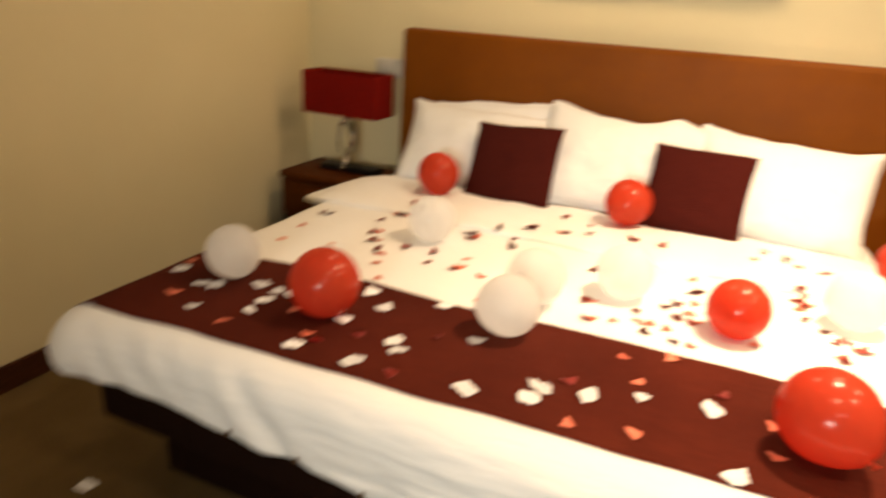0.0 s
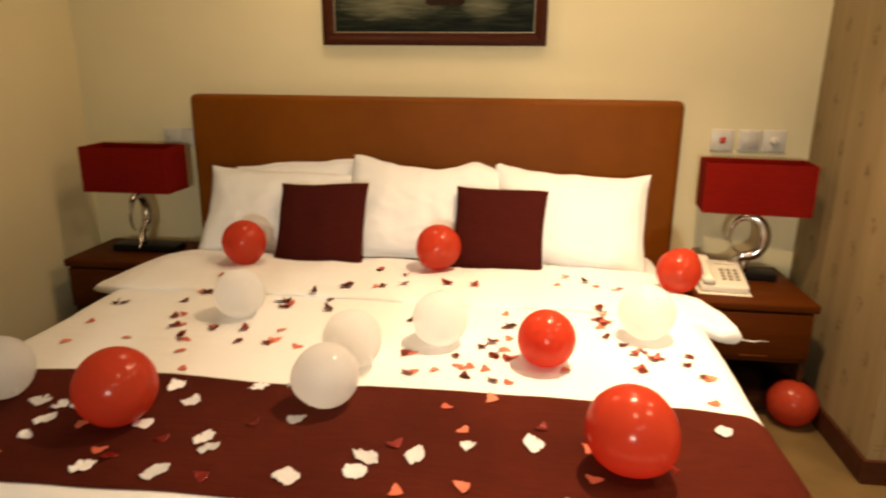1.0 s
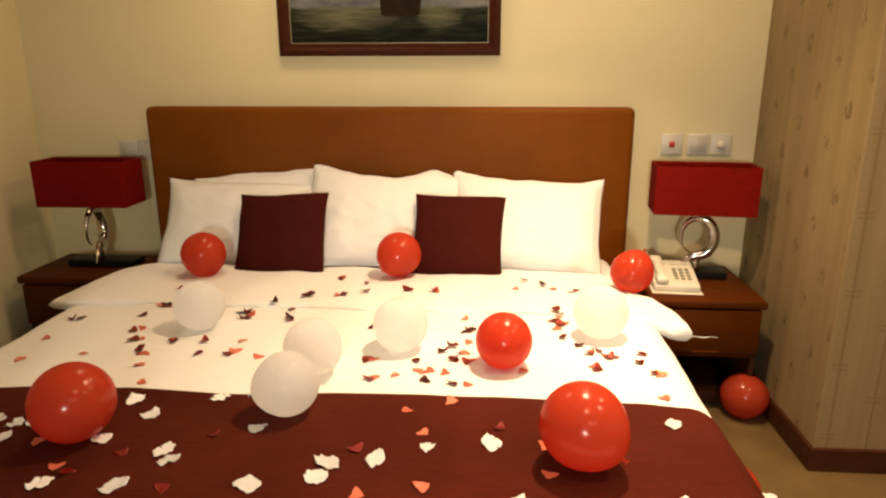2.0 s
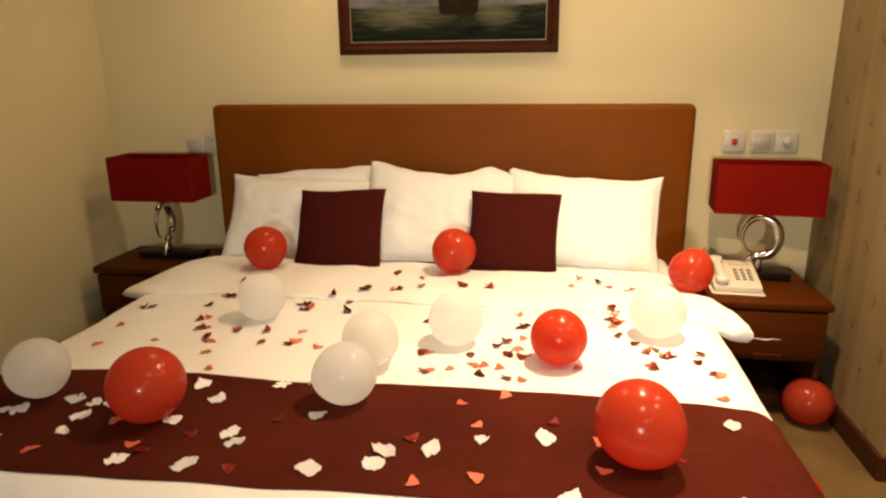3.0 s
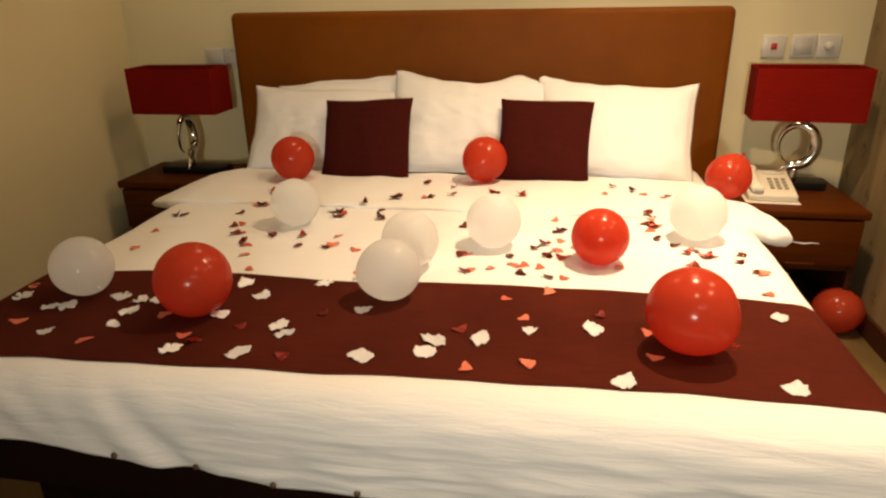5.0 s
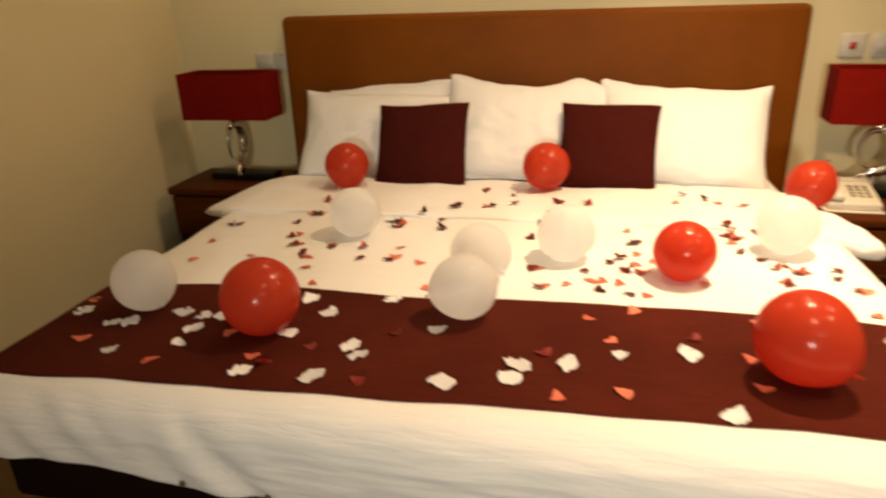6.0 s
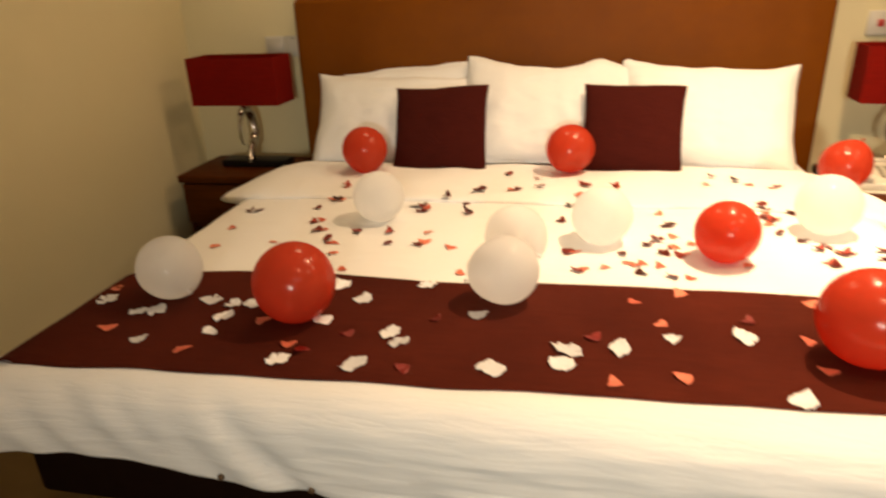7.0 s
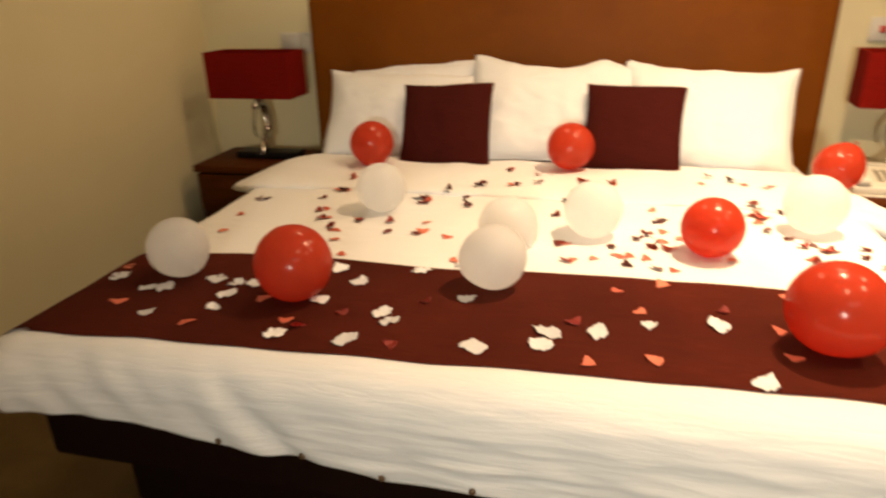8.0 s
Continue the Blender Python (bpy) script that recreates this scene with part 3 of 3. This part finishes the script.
nightstand(1.06, 1.452, -0.468, "cherry wood nightstand with one drawer and open shelf below")


# ---- lamps ----
def table_lamp(x, y, z, turn, ring_turn, base_turn, shift, label):
    ob = thing("table_lamp", label, "table lamp", pose(x, y, z, 0, 0, turn), "bedside lamps")
    part("base", box(-0.148, 0.148, -0.048, 0.048, 0.0, 0.030, 0.004), BLACK, ob, "black lacquered rectangular base").matrix_basis = pose(shift, 0.025, 0, 0, 0, base_turn)
    points, radii = [], []
    for k in range(61):
        s = k / 60
        y = 0.022 - 0.044 * s
        if s < 0.72:
            a = radians(262 - 359 * s / 0.72)
            points.append((0.062 * math.cos(a), y, 0.172 + 0.076 * math.sin(a)))
        else:
            q = (s - 0.72) / 0.28
            points.append((-0.0075 - 0.085 * q, y, 0.0966 - 0.040 * q - 0.020 * q * q))
        radii.append(0.003 + 0.0190 * math.sin(math.pi * min(1, s ** 1.3 * 1.04)) ** 1.3)
    ring = part("crescent", tube(points, radii, 16), CHROME, ob, "polished chrome crescent stem")
    ring.matrix_basis = pose(0, 0, 0, 0, 0, ring_turn)
    part("foot", tube([(-0.004, 0, 0.028), (-0.002, 0, 0.05), (0.002, 0, 0.075), (0.005, 0, 0.100)], [0.020, 0.018, 0.015, 0.012], 14), CHROME, ob)
    part("stem", tube([(0, 0, 0.243), (0, 0, 0.27), (0, 0, 0.30)], [0.008, 0.007, 0.007], 12), CHROME, ob)
    w, d, low, high, wall = 0.191, 0.085, 0.274, 0.463, 0.004
    bm = bmesh.new()
    loops = []
    for z_, k in ((low, 0.0), (high, 0.0), (high, wall), (low, wall)):
        loops.append([bm.verts.new((sx * (w - k), sy * (d - k), z_)) for sx, sy in ((-1, -1), (1, -1), (1, 1), (-1, 1))])
    for n in range(4):
        a, b = loops[n], loops[(n + 1) % 4]
        for k in range(4):
            bm.faces.new((a[k], a[(k + 1) % 4], b[(k + 1) % 4], b[k]))
    bmesh.ops.bevel(bm, geom=bm.edges[:], offset=0.0015, segments=1, affect="EDGES")
    shade = part("shade", bm, SHADE_CLOTH, ob, "rectangular dark red fabric shade", smooth=False)
    for sx in (-1, 1):
        part("spoke", tube([(0, 0, 0.30), (sx * 0.10, 0, 0.31), (sx * (w - 0.004), 0, 0.315)], [0.002] * 3, 8), CHROME, shade)
    part("bulb", lathe([(0.0, 0.385), (0.014, 0.38), (0.022, 0.362), (0.020, 0.345), (0.013, 0.325), (0.013, 0.30), (0.0, 0.30)], 16), WHITE_PLASTIC, ob, "unlit frosted bulb")
    return ob


table_lamp(-1.246, -0.200, 0.48, 0.6, 98, 0, 0.012, "unlit lamp with red box shade and chrome crescent stem")
table_lamp(1.277, -0.200, 0.48, -5.7, -3, 1, -0.026, "unlit lamp with red box shade and chrome crescent stem")


# ---- telephone ----
phone = thing("telephone", "ivory push-button desk telephone on the nightstand", "telephone", pose(1.163, -0.303, 0.484, 0, 0, -4))
bm = box(-0.085, 0.085, -0.105, 0.105, 0.0, 0.07, 0.008, 3)
for v in bm.verts:
    if v.co.z > 0.02:
        v.co.z -= 0.042 * (0.105 - v.co.y) / 0.21
part("body", bm, IVORY, phone)
bm = bmesh.new()
box(-0.079, -0.033, -0.108, -0.055, 0.030, 0.058, 0.011, 3, bm)
box(-0.079, -0.033, 0.050, 0.103, 0.062, 0.090, 0.011, 3, bm)
grip = box(-0.072, -0.040, -0.095, 0.090, 0.052, 0.078, 0.011, 3)
for v in grip.verts:
    v.co.z += 0.032 * (v.co.y / 0.2)
spare = bpy.data.meshes.new("grip")
grip.to_mesh(spare)
grip.free()
bm.from_mesh(spare)
part("handset", bm, IVORY, phone)
key_data = mesh_of("key", box(-0.0075, 0.0075, -0.006, 0.006, 0.0, 0.006, 0.0015, 1), GREY_KEY, False)
for row in range(4):
    for column in range(3):
        key = new("key", key_data)
        ky = -0.055 + 0.024 * row
        key.parent, key.matrix_basis = phone, pose(0.005 + 0.024 * column, ky, 0.0285 + 0.042 * (ky + 0.105) / 0.21, 11.3, 0, 0)
part("dial_label", box(-0.01, 0.065, 0.062, 0.085, 0.0632, 0.0672), PAPER_WHITE, phone)
pad = thing("notepad", "white paper notepad lying under the telephone", "notepad", pose(1.163, -0.306, 0.48, 0, 0, -4))
part("paper", box(-0.092, 0.094, -0.113, 0.108, 0.0, 0.004, 0.001, 1), PAPER_WHITE, pad)


# ---- wall plates ----
def plate(name, x, z, label, category):
    ob = thing(name, label, category, pose(x, 0, z))
    part("face_plate", box(-0.043, 0.043, -0.011, -0.0005, -0.043, 0.043, 0.004, 2), WHITE_PLASTIC, ob)
    return ob


a = plate("switch", 1.193, 1.000, "white wall switch with a small red rocker", "wall switch")
part("rocker", box(-0.011, 0.011, -0.0145, -0.0115, -0.012, 0.012, 0.001, 1), RED_PLASTIC, a, "red rocker")
b = plate("switch", 1.300, 1.000, "white wall switch with a wide grey rocker", "wall switch")
part("rocker", box(-0.034, 0.034, -0.0145, -0.0115, -0.032, 0.032, 0.002, 1), GREY_PLASTIC, b, "pale grey rocker")
c = plate("dimmer_switch", 1.392, 1.000, "white dimmer switch with a round knob", "dimmer switch")
knob = part("knob", lathe([(0.0, 0.018), (0.013, 0.018), (0.016, 0.014), (0.017, 0.0)], 20), WHITE_PLASTIC, c)
knob.matrix_basis = pose(0, -0.0112, 0, 90, 0, 0)
d = plate("socket", -1.166, 0.962, "white wall plate beside the headboard", "wall socket")
# the grey here puts the shade on this plate into its colour
part("rocker", box(-0.034, 0.034, -0.0145, -0.0115, -0.032, 0.032, 0.002, 1), GREY_PLASTIC, d, "pale grey rocker")
e = plate("socket", -1.078, 0.962, "white wall plate half hidden by the headboard", "wall socket")
part("pin_hole", box(-0.006, 0.004, -0.0135, -0.0115, 0.030, 0.036, 0.001, 1), GREY_KEY, e)


# ---- picture ----
PX0, PX1, PZ0, PZ1, FW = -0.449, 0.472, 1.358, 1.985, 0.050
picture = thing("picture", "framed seascape painting with a dark ship above the bed", "picture")


def moulding(x0, z0, x1, z1, inner):
    """One mitred length of frame; inner is the side towards the picture."""
    profile = [(0.0, -0.004), (0.0, -0.022), (0.008, -0.030), (0.022, -0.031), (0.034, -0.024), (0.046, -0.022), (0.050, -0.016), (0.050, -0.004)]
    bm = bmesh.new()
    rows = []
    for end in (0, 1):
        ring = []
        for q, y in profile:
            x, z = (x0, z0) if end == 0 else (x1, z1)
            step = q if end == 0 else -q
            if inner in ("up", "down"):
                ring.append(bm.verts.new((x + step, y, z + (q if inner == "up" else -q))))
            else:
                ring.append(bm.verts.new((x + (q if inner == "right" else -q), y, z + step)))
        rows.append(ring)
    n = len(profile)
    for k in range(n):
        bm.faces.new((rows[0][k], rows[0][(k + 1) % n], rows[1][(k + 1) % n], rows[1][k]))
    return bm


for args in ((PX0, PZ0, PX1, PZ0, "up"), (PX0, PZ1, PX1, PZ1, "down"), (PX0, PZ0, PX0, PZ1, "right"), (PX1, PZ0, PX1, PZ1, "left")):
    part("frame_side", moulding(*args), FRAME_WOOD, picture, smooth=False)
for x0, x1, z0, z1 in ((PX0 + FW, PX1 - FW, PZ0 + FW, PZ0 + FW + 0.0025), (PX0 + FW, PX1 - FW, PZ1 - FW - 0.0025, PZ1 - FW), (PX0 + FW, PX0 + FW + 0.0025, PZ0 + FW + 0.0025, PZ1 - FW - 0.0025), (PX1 - FW - 0.0025, PX1 - FW, PZ0 + FW + 0.0025, PZ1 - FW - 0.0025)):
    part("fillet", box(x0, x1, -0.0175, -0.0085, z0, z1), GILT, picture, smooth=False)
part("painting", box(PX0 + 0.044, PX1 - 0.044, -0.008, -0.004, PZ0 + 0.044, PZ1 - 0.044), CANVAS, picture, smooth=False)


def painted(points, material, name, y):
    bm = bmesh.new()
    bm.faces.new([bm.verts.new((x, y, z)) for x, z in points])
    part(name, bm, material, picture, smooth=False)


painted([(-0.018, 1.520), (0.0, 1.512), (0.128, 1.514), (0.140, 1.522), (0.152, 1.60), (0.145, 1.625), (-0.028, 1.632)], SHIP, "painted_hull", -0.0086)
painted([(0.06, 1.64), (0.14, 1.645), (0.12, 1.84), (0.07, 1.86)], SAIL, "painted_sail", -0.0086)
painted([(-0.03, 1.645), (0.045, 1.642), (0.05, 1.82), (-0.01, 1.79)], SAIL, "painted_sail", -0.0088)


# ---- balloons ----
def balloon_mesh(seed):
    profile = []
    for k in range(29):
        a = math.pi * (1 - k / 28 * 0.93)
        profile.append((math.sin(a), math.cos(a)))
    rows = []
    for r, c in profile:
        # c from -1 at the crown to about 1 at the neck
        stretch = 1.0 if c < 0 else 1.0 + 0.10 * c ** 3
        rows.append((r * (1 - 0.03 * max(0, c) ** 2), -c * stretch))
    rows += [(0.035, -1.09), (0.02, -1.11)]
    return lathe(rows, 44)


def knot_mesh():
    return lathe([(0.02, -1.10), (0.05, -1.12), (0.055, -1.145), (0.025, -1.16), (0.04, -1.19), (0.085, -1.22), (0.075, -1.225), (0.0, -1.195)], 18)


red_body, white_body = mesh_of("body", balloon_mesh(1), RED_LATEX), mesh_of("body", balloon_mesh(2), WHITE_LATEX)
red_knot, white_knot = mesh_of("knot", knot_mesh(), RED_LATEX), mesh_of("knot", knot_mesh(), WHITE_LATEX)


def balloon(white, x, y, z, r, tilt, turn, label):
    """tilt: degrees by which the knot swings away from straight down; turn: towards which side."""
    ob = thing("balloon", label, "balloon", pose(x, y, z, 0, 0, turn) @ pose(0, 0, 0, 0, -tilt, 0) @ Matrix.Scale(r, 4), "balloons")
    for name, data in (("body", white_body if white else red_body), ("knot", white_knot if white else red_knot)):
        piece = new(name, data)
        piece.parent = ob


balloon(0, -0.604, -0.579, 0.651, 0.080, 25, -60, "small red balloon resting against the pillows")
balloon(0, 0.113, -0.545, 0.654, 0.081, 65, -120, "small red balloon resting against a plum cushion")
balloon(0, 0.924, -0.660, 0.640, 0.072, 150, 20, "red balloon with its knot up beside the telephone")
balloon(1, -0.416, -1.045, 0.627, 0.073, 80, 60, "white balloon resting on the duvet")
balloon(1, -0.737, -1.584, 0.625, 0.070, 62, -30, "white balloon resting on the plum runner")
balloon(0, -0.414, -1.649, 0.637, 0.083, 85, 150, "large red balloon resting on the plum runner")
balloon(1, -0.003, -1.520, 0.628, 0.072, 75, 190, "white balloon at the edge of the plum runner")
balloon(1, 0.001, -1.318, 0.628, 0.073, 70, -40, "pale white balloon on the duvet behind another")
balloon(1, 0.202, -1.160, 0.630, 0.075, 100, 90, "white balloon resting on the duvet")
balloon(0, 0.482, -1.249, 0.629, 0.073, 70, 110, "glossy red balloon among foil hearts on the duvet")
balloon(1, 0.761, -1.038, 0.634, 0.077, 80, 60, "white balloon near the edge of the duvet")
balloon(0, 0.626, -1.676, 0.642, 0.084, 66, -38, "large glossy red balloon on the plum runner")
balloon(0, 1.430, -0.457, 0.088, 0.086, 85, 5, "dark red balloon on the carpet by the skirting")
balloon(0, 1.172, -1.06, 0.085, 0.085, 80, 100, "red balloon on the carpet beside the bed")


# ---- petals and hearts ----
def petal_mesh(seed):
    """A cloth rose petal one unit long and wide: a bent fan with uneven corners, cupped, with a wavy rim."""
    shape = random.Random(seed)
    corners = shape.choice((3, 4, 4, 5))
    knots = []
    for k in range(corners):
        knots.append((2 * math.pi * (k + shape.uniform(-0.22, 0.22)) / corners, shape.uniform(0.46, 0.66)))
    knots.append((knots[0][0] + 2 * math.pi, knots[0][1]))
    fold, bend = shape.uniform(0, math.pi), shape.uniform(0.05, 0.22)

    def rim(a):
        a = (a - knots[0][0]) % (2 * math.pi) + knots[0][0]
        for (a0, r0), (a1, r1) in zip(knots, knots[1:]):
            if a0 <= a <= a1:
                # a nearly straight side between two rounded corners
                q = (a - a0) / (a1 - a0)
                span = a1 - a0
                straight = r0 * r1 * math.sin(span) / (r0 * math.sin(q * span) + r1 * math.sin((1 - q) * span)) if span < 2.6 else min(r0, r1) * 0.7
                return 0.70 * straight + 0.30 * (r0 + (r1 - r0) * q)
        return 0.5

    bm = bmesh.new()
    rings = [[bm.verts.new((0, 0, 0))]]
    for k in range(1, 6):
        ring = []
        for n in range(28):
            a = 2 * math.pi * n / 28
            r = rim(a) * (1 + 0.16 * noise.noise((math.cos(a) * 3.4, math.sin(a) * 3.4, seed * 2.7))) * k / 5
            x, y = r * math.cos(a), r * math.sin(a)
            across = x * math.cos(fold) + y * math.sin(fold)
            lift = bend * across * across * 1.6 + 0.20 * (k / 5) ** 2 * (0.22 + noise.noise((math.cos(a) * 2.2, math.sin(a) * 2.2, seed * 5.0)))
            ring.append(bm.verts.new((x, y, max(0.0, lift))))
        rings.append(ring)
    for n in range(28):
        bm.faces.new((rings[0][0], rings[1][n], rings[1][(n + 1) % 28]))
        for low, high in zip(rings[1:], rings[2:]):
            bm.faces.new((low[n], high[n], high[(n + 1) % 28], low[(n + 1) % 28]))
    thick = bmesh.ops.extrude_face_region(bm, geom=bm.faces[:])
    for v in [g for g in thick["geom"] if isinstance(g, bmesh.types.BMVert)]:
        v.co.z += 0.006
    return bm


def heart_mesh(curl, size=0.015):
    """A small foil heart, curled along its length."""
    bm = bmesh.new()
    rows = []
    for k in range(9):
        v = k / 8
        y = size * (1.15 - 2.1 * v)
        half = size * (1.18 * math.sin(math.pi * min(1.0, (1 - v) * 0.62 + 0.0)) ** 0.8 if v > 0.12 else 0.95)
        if k == 8:
            half = size * 0.02
        row = []
        for n in range(7):
            a = n / 6 * 2 - 1
            notch = -0.42 * size * (1 - abs(a)) if k == 0 else (-0.18 * size * (1 - abs(a)) if k == 1 else 0)
            x = a * half
            wob = 1 + 0.25 * noise.noise((x / size * 1.4 + curl * 9, y / size * 1.4, curl * 5))
            lift = 0.0012 + curl * 0.0032 * (x / size * 0.8 + 0.3 * y / size) ** 2 + 0.0012 * curl * (1 + noise.noise((x / size * 2, y / size * 2, curl * 7)))
            row.append(bm.verts.new((x * wob, (y + notch - (0.3 * size * a * a if k == 0 else 0)) * wob, lift)))
        rows.append(row)
    for low, high in zip(rows, rows[1:]):
        for n in range(6):
            bm.faces.new((low[n], high[n], high[n + 1], low[n + 1]))
    thick = bmesh.ops.extrude_face_region(bm, geom=bm.faces[:])
    for v in [g for g in thick["geom"] if isinstance(g, bmesh.types.BMVert)]:
        v.co.z += 0.0004
    return bm


petal_data = [mesh_of("petal", petal_mesh(k + 11), WHITE_PETAL) for k in range(14)]
foil_data = [mesh_of("heart", heart_mesh(c), RED_FOIL) for c in (0.9, 1.5, 2.1, 2.8, 3.5)]
coral_data = [mesh_of("heart", heart_mesh(c), CORAL) for c in (0.1, 0.3, 0.6, 1.0)]
ruby_data = [mesh_of("heart", heart_mesh(c), RUBY) for c in (0.4, 1.0, 1.6)]
scatter = random.Random(7)


def ground_at(x, y):
    if y > -0.86 and abs(x) < 0.95:
        return top_at(x, y) + 0.0165
    if -1.84 < y < -1.44 and abs(x) < FLAT:
        return top_at(x, y) + 0.0026
    return top_at(x, y) + 0.001


def strew(data, name, spots, label, category, group, tilt, sizes):
    for x, y in spots:
        ob = new(name, data[scatter.randrange(len(data))])
        s = scatter.uniform(*sizes)
        ob.matrix_world = pose(x, y, ground_at(x, y), scatter.uniform(-tilt, tilt), scatter.uniform(-tilt, tilt), scatter.uniform(0, 360)) @ Matrix.Scale(s, 4)
        tagged(ob, label, category, group)


# place, turn, length and width of each petal
PETALS = [
    (-0.881, -1.626, 55, 0.047, 0.052), (-0.770, -1.667, 14, 0.044, 0.034), (-0.737, -1.655, -6, 0.044, 0.052), (-0.698, -1.780, 44, 0.042, 0.040),
    (-0.642, -1.594, 25, 0.048, 0.050), (-0.582, -1.609, 30, 0.044, 0.048), (-0.541, -1.606, 30, 0.038, 0.042), (-0.574, -1.666, 4, 0.048, 0.046),
    (-0.574, -1.726, -32, 0.060, 0.030), (-0.360, -1.656, 49, 0.043, 0.040), (-0.375, -1.494, 53, 0.049, 0.048), (-0.304, -1.555, -4, 0.043, 0.049),
    (-0.207, -1.689, 4, 0.049, 0.058),
]
MORE_PETALS = [
    (-0.182, -1.722, 51, 0.056, 0.030), (-0.388, -1.812, 35, 0.047, 0.046), (-0.242, -1.810, 56, 0.056, 0.042), (-0.184, -1.467, 29, 0.044, 0.034),
    (-0.053, -1.595, 19, 0.050, 0.049), (0.002, -1.788, 27, 0.047, 0.050), (0.133, -1.708, -39, 0.072, 0.047), (0.119, -1.756, -29, 0.051, 0.044),
    (0.223, -1.689, 4, 0.042, 0.056), (0.318, -1.641, 10, 0.043, 0.041), (0.450, -1.613, 4, 0.045, 0.058), (0.495, -1.812, -21, 0.046, 0.054),
    (0.790, -1.793, -30, 0.047, 0.050), (0.845, -1.513, 5, 0.046, 0.046),
]
RUNNER_HEARTS = [
    (-0.791, -1.745), (-0.898, -1.570), (-0.591, -1.800), (-0.486, -1.672), (-0.389, -1.761), (0.211, -1.805), (0.259, -1.496), (0.309, -1.584),
    (0.326, -1.771), (0.361, -1.446), (0.561, -1.617), (0.560, -1.718), (0.605, -1.460),
]
RUBY_HEARTS = [(-0.359, -1.774), (-0.287, -1.704), (-0.129, -1.627), (-0.149, -1.809), (0.471, -1.558), (0.18, -1.66)]
DARK_HEARTS = [
    (-0.828, -0.993), (-0.619, -0.753), (-0.613, -0.870), (-0.644, -0.953), (-0.607, -1.079), (-0.565, -1.145), (-0.513, -1.219), (-0.451, -1.145), (-0.359, -1.145), (-0.344, -1.228),
    (-0.260, -1.228), (-0.342, -0.909), (-0.303, -0.958), (-0.256, -0.842), (-0.195, -0.871), (-0.172, -0.954), (-0.161, -0.770), (-0.045, -0.767), (-0.096, -0.594), (0.013, -0.644),
    (0.024, -0.733), (0.119, -0.883), (0.101, -1.017), (0.167, -0.710), (0.255, -0.709), (0.373, -1.026), (0.392, -1.001), (0.316, -1.172), (0.340, -1.137), (0.352, -1.219),
    (0.389, -1.233), (0.119, -1.234), (0.251, -1.236), (0.285, -1.344), (0.356, -1.353),
]
MORE_DARK_HEARTS = [
    (0.564, -0.571), (0.633, -0.621), (0.735, -0.687), (0.657, -0.931), (0.729, -0.886), (0.654, -1.052), (0.693, -1.104), (0.718, -1.153), (0.745, -1.135), (0.764, -1.179),
    (0.725, -1.246), (0.854, -1.151), (0.838, -1.206), (0.868, -1.263), (0.664, -0.861), (0.662, -0.951), (0.148, -1.344),
]
CORAL_HEARTS = [
    (-0.831, -1.147), (-0.809, -1.288), (-0.662, -1.243), (-0.600, -0.864), (-0.589, -1.058), (-0.552, -1.135), (-0.494, -1.231), (-0.468, -1.303), (-0.409, -1.404), (-0.257, -1.136),
    (-0.248, -1.211), (-0.174, -1.241), (-0.123, -1.391), (-0.302, -0.930), (0.144, -0.807), (0.372, -0.919), (0.389, -1.100), (0.377, -1.177), (0.398, -1.224), (0.425, -1.150),
    (0.136, -1.233), (0.159, -1.337), (0.212, -1.320), (0.269, -1.291), (0.296, -1.290), (0.335, -1.299), (0.391, -1.358), (0.536, -0.663), (0.663, -0.668), (0.664, -0.881),
    (0.650, -0.976), (0.760, -1.167), (0.717, -1.231), (0.534, -1.277), (0.859, -1.391),
]
for n, (x, y, turn, long, wide) in enumerate(PETALS + MORE_PETALS):
    ob = new("petal", petal_data[n % len(petal_data)])
    ob.matrix_world = pose(x, y, ground_at(x, y), scatter.uniform(-3, 3), scatter.uniform(-3, 3), turn) @ Matrix.Diagonal((0.94 * long, 0.94 * wide, 0.042, 1.0))
    tagged(ob, "white cloth rose petal lying on the plum runner", "petal", "white rose petals")
strew(coral_data, "heart", RUNNER_HEARTS, "small coral red heart lying on the plum runner", "heart confetti", "red hearts", 8, (0.80, 1.0))
strew(ruby_data, "heart", RUBY_HEARTS, "small ruby red foil heart on the plum runner", "heart confetti", "red hearts", 10, (0.75, 0.95))
strew(foil_data, "heart", DARK_HEARTS + MORE_DARK_HEARTS, "small curled dark red foil heart on the white duvet", "heart confetti", "red hearts", 14, (0.75, 1.0))
pairs = [(x + scatter.uniform(-0.020, 0.020), y + scatter.uniform(-0.014, 0.014)) for x, y in DARK_HEARTS + MORE_DARK_HEARTS if scatter.random() < 0.45]
strew(foil_data + coral_data[2:], "heart", pairs, "small curled red foil heart touching another on the duvet", "heart confetti", "red hearts", 16, (0.75, 1.0))
strew(coral_data, "heart", CORAL_HEARTS, "small coral red heart on the white duvet", "heart confetti", "red hearts", 10, (0.75, 1.0))
for x, y in ((1.33, -0.97), (-0.997, -1.899)):
    ob = new("petal", petal_data[2])
    ob.matrix_world = pose(x, y, 0.001, 0, 0, 40) @ Matrix.Diagonal((0.05, 0.045, 0.04, 1.0))
    tagged(ob, "white cloth rose petal fallen on the carpet", "petal", "white rose petals")
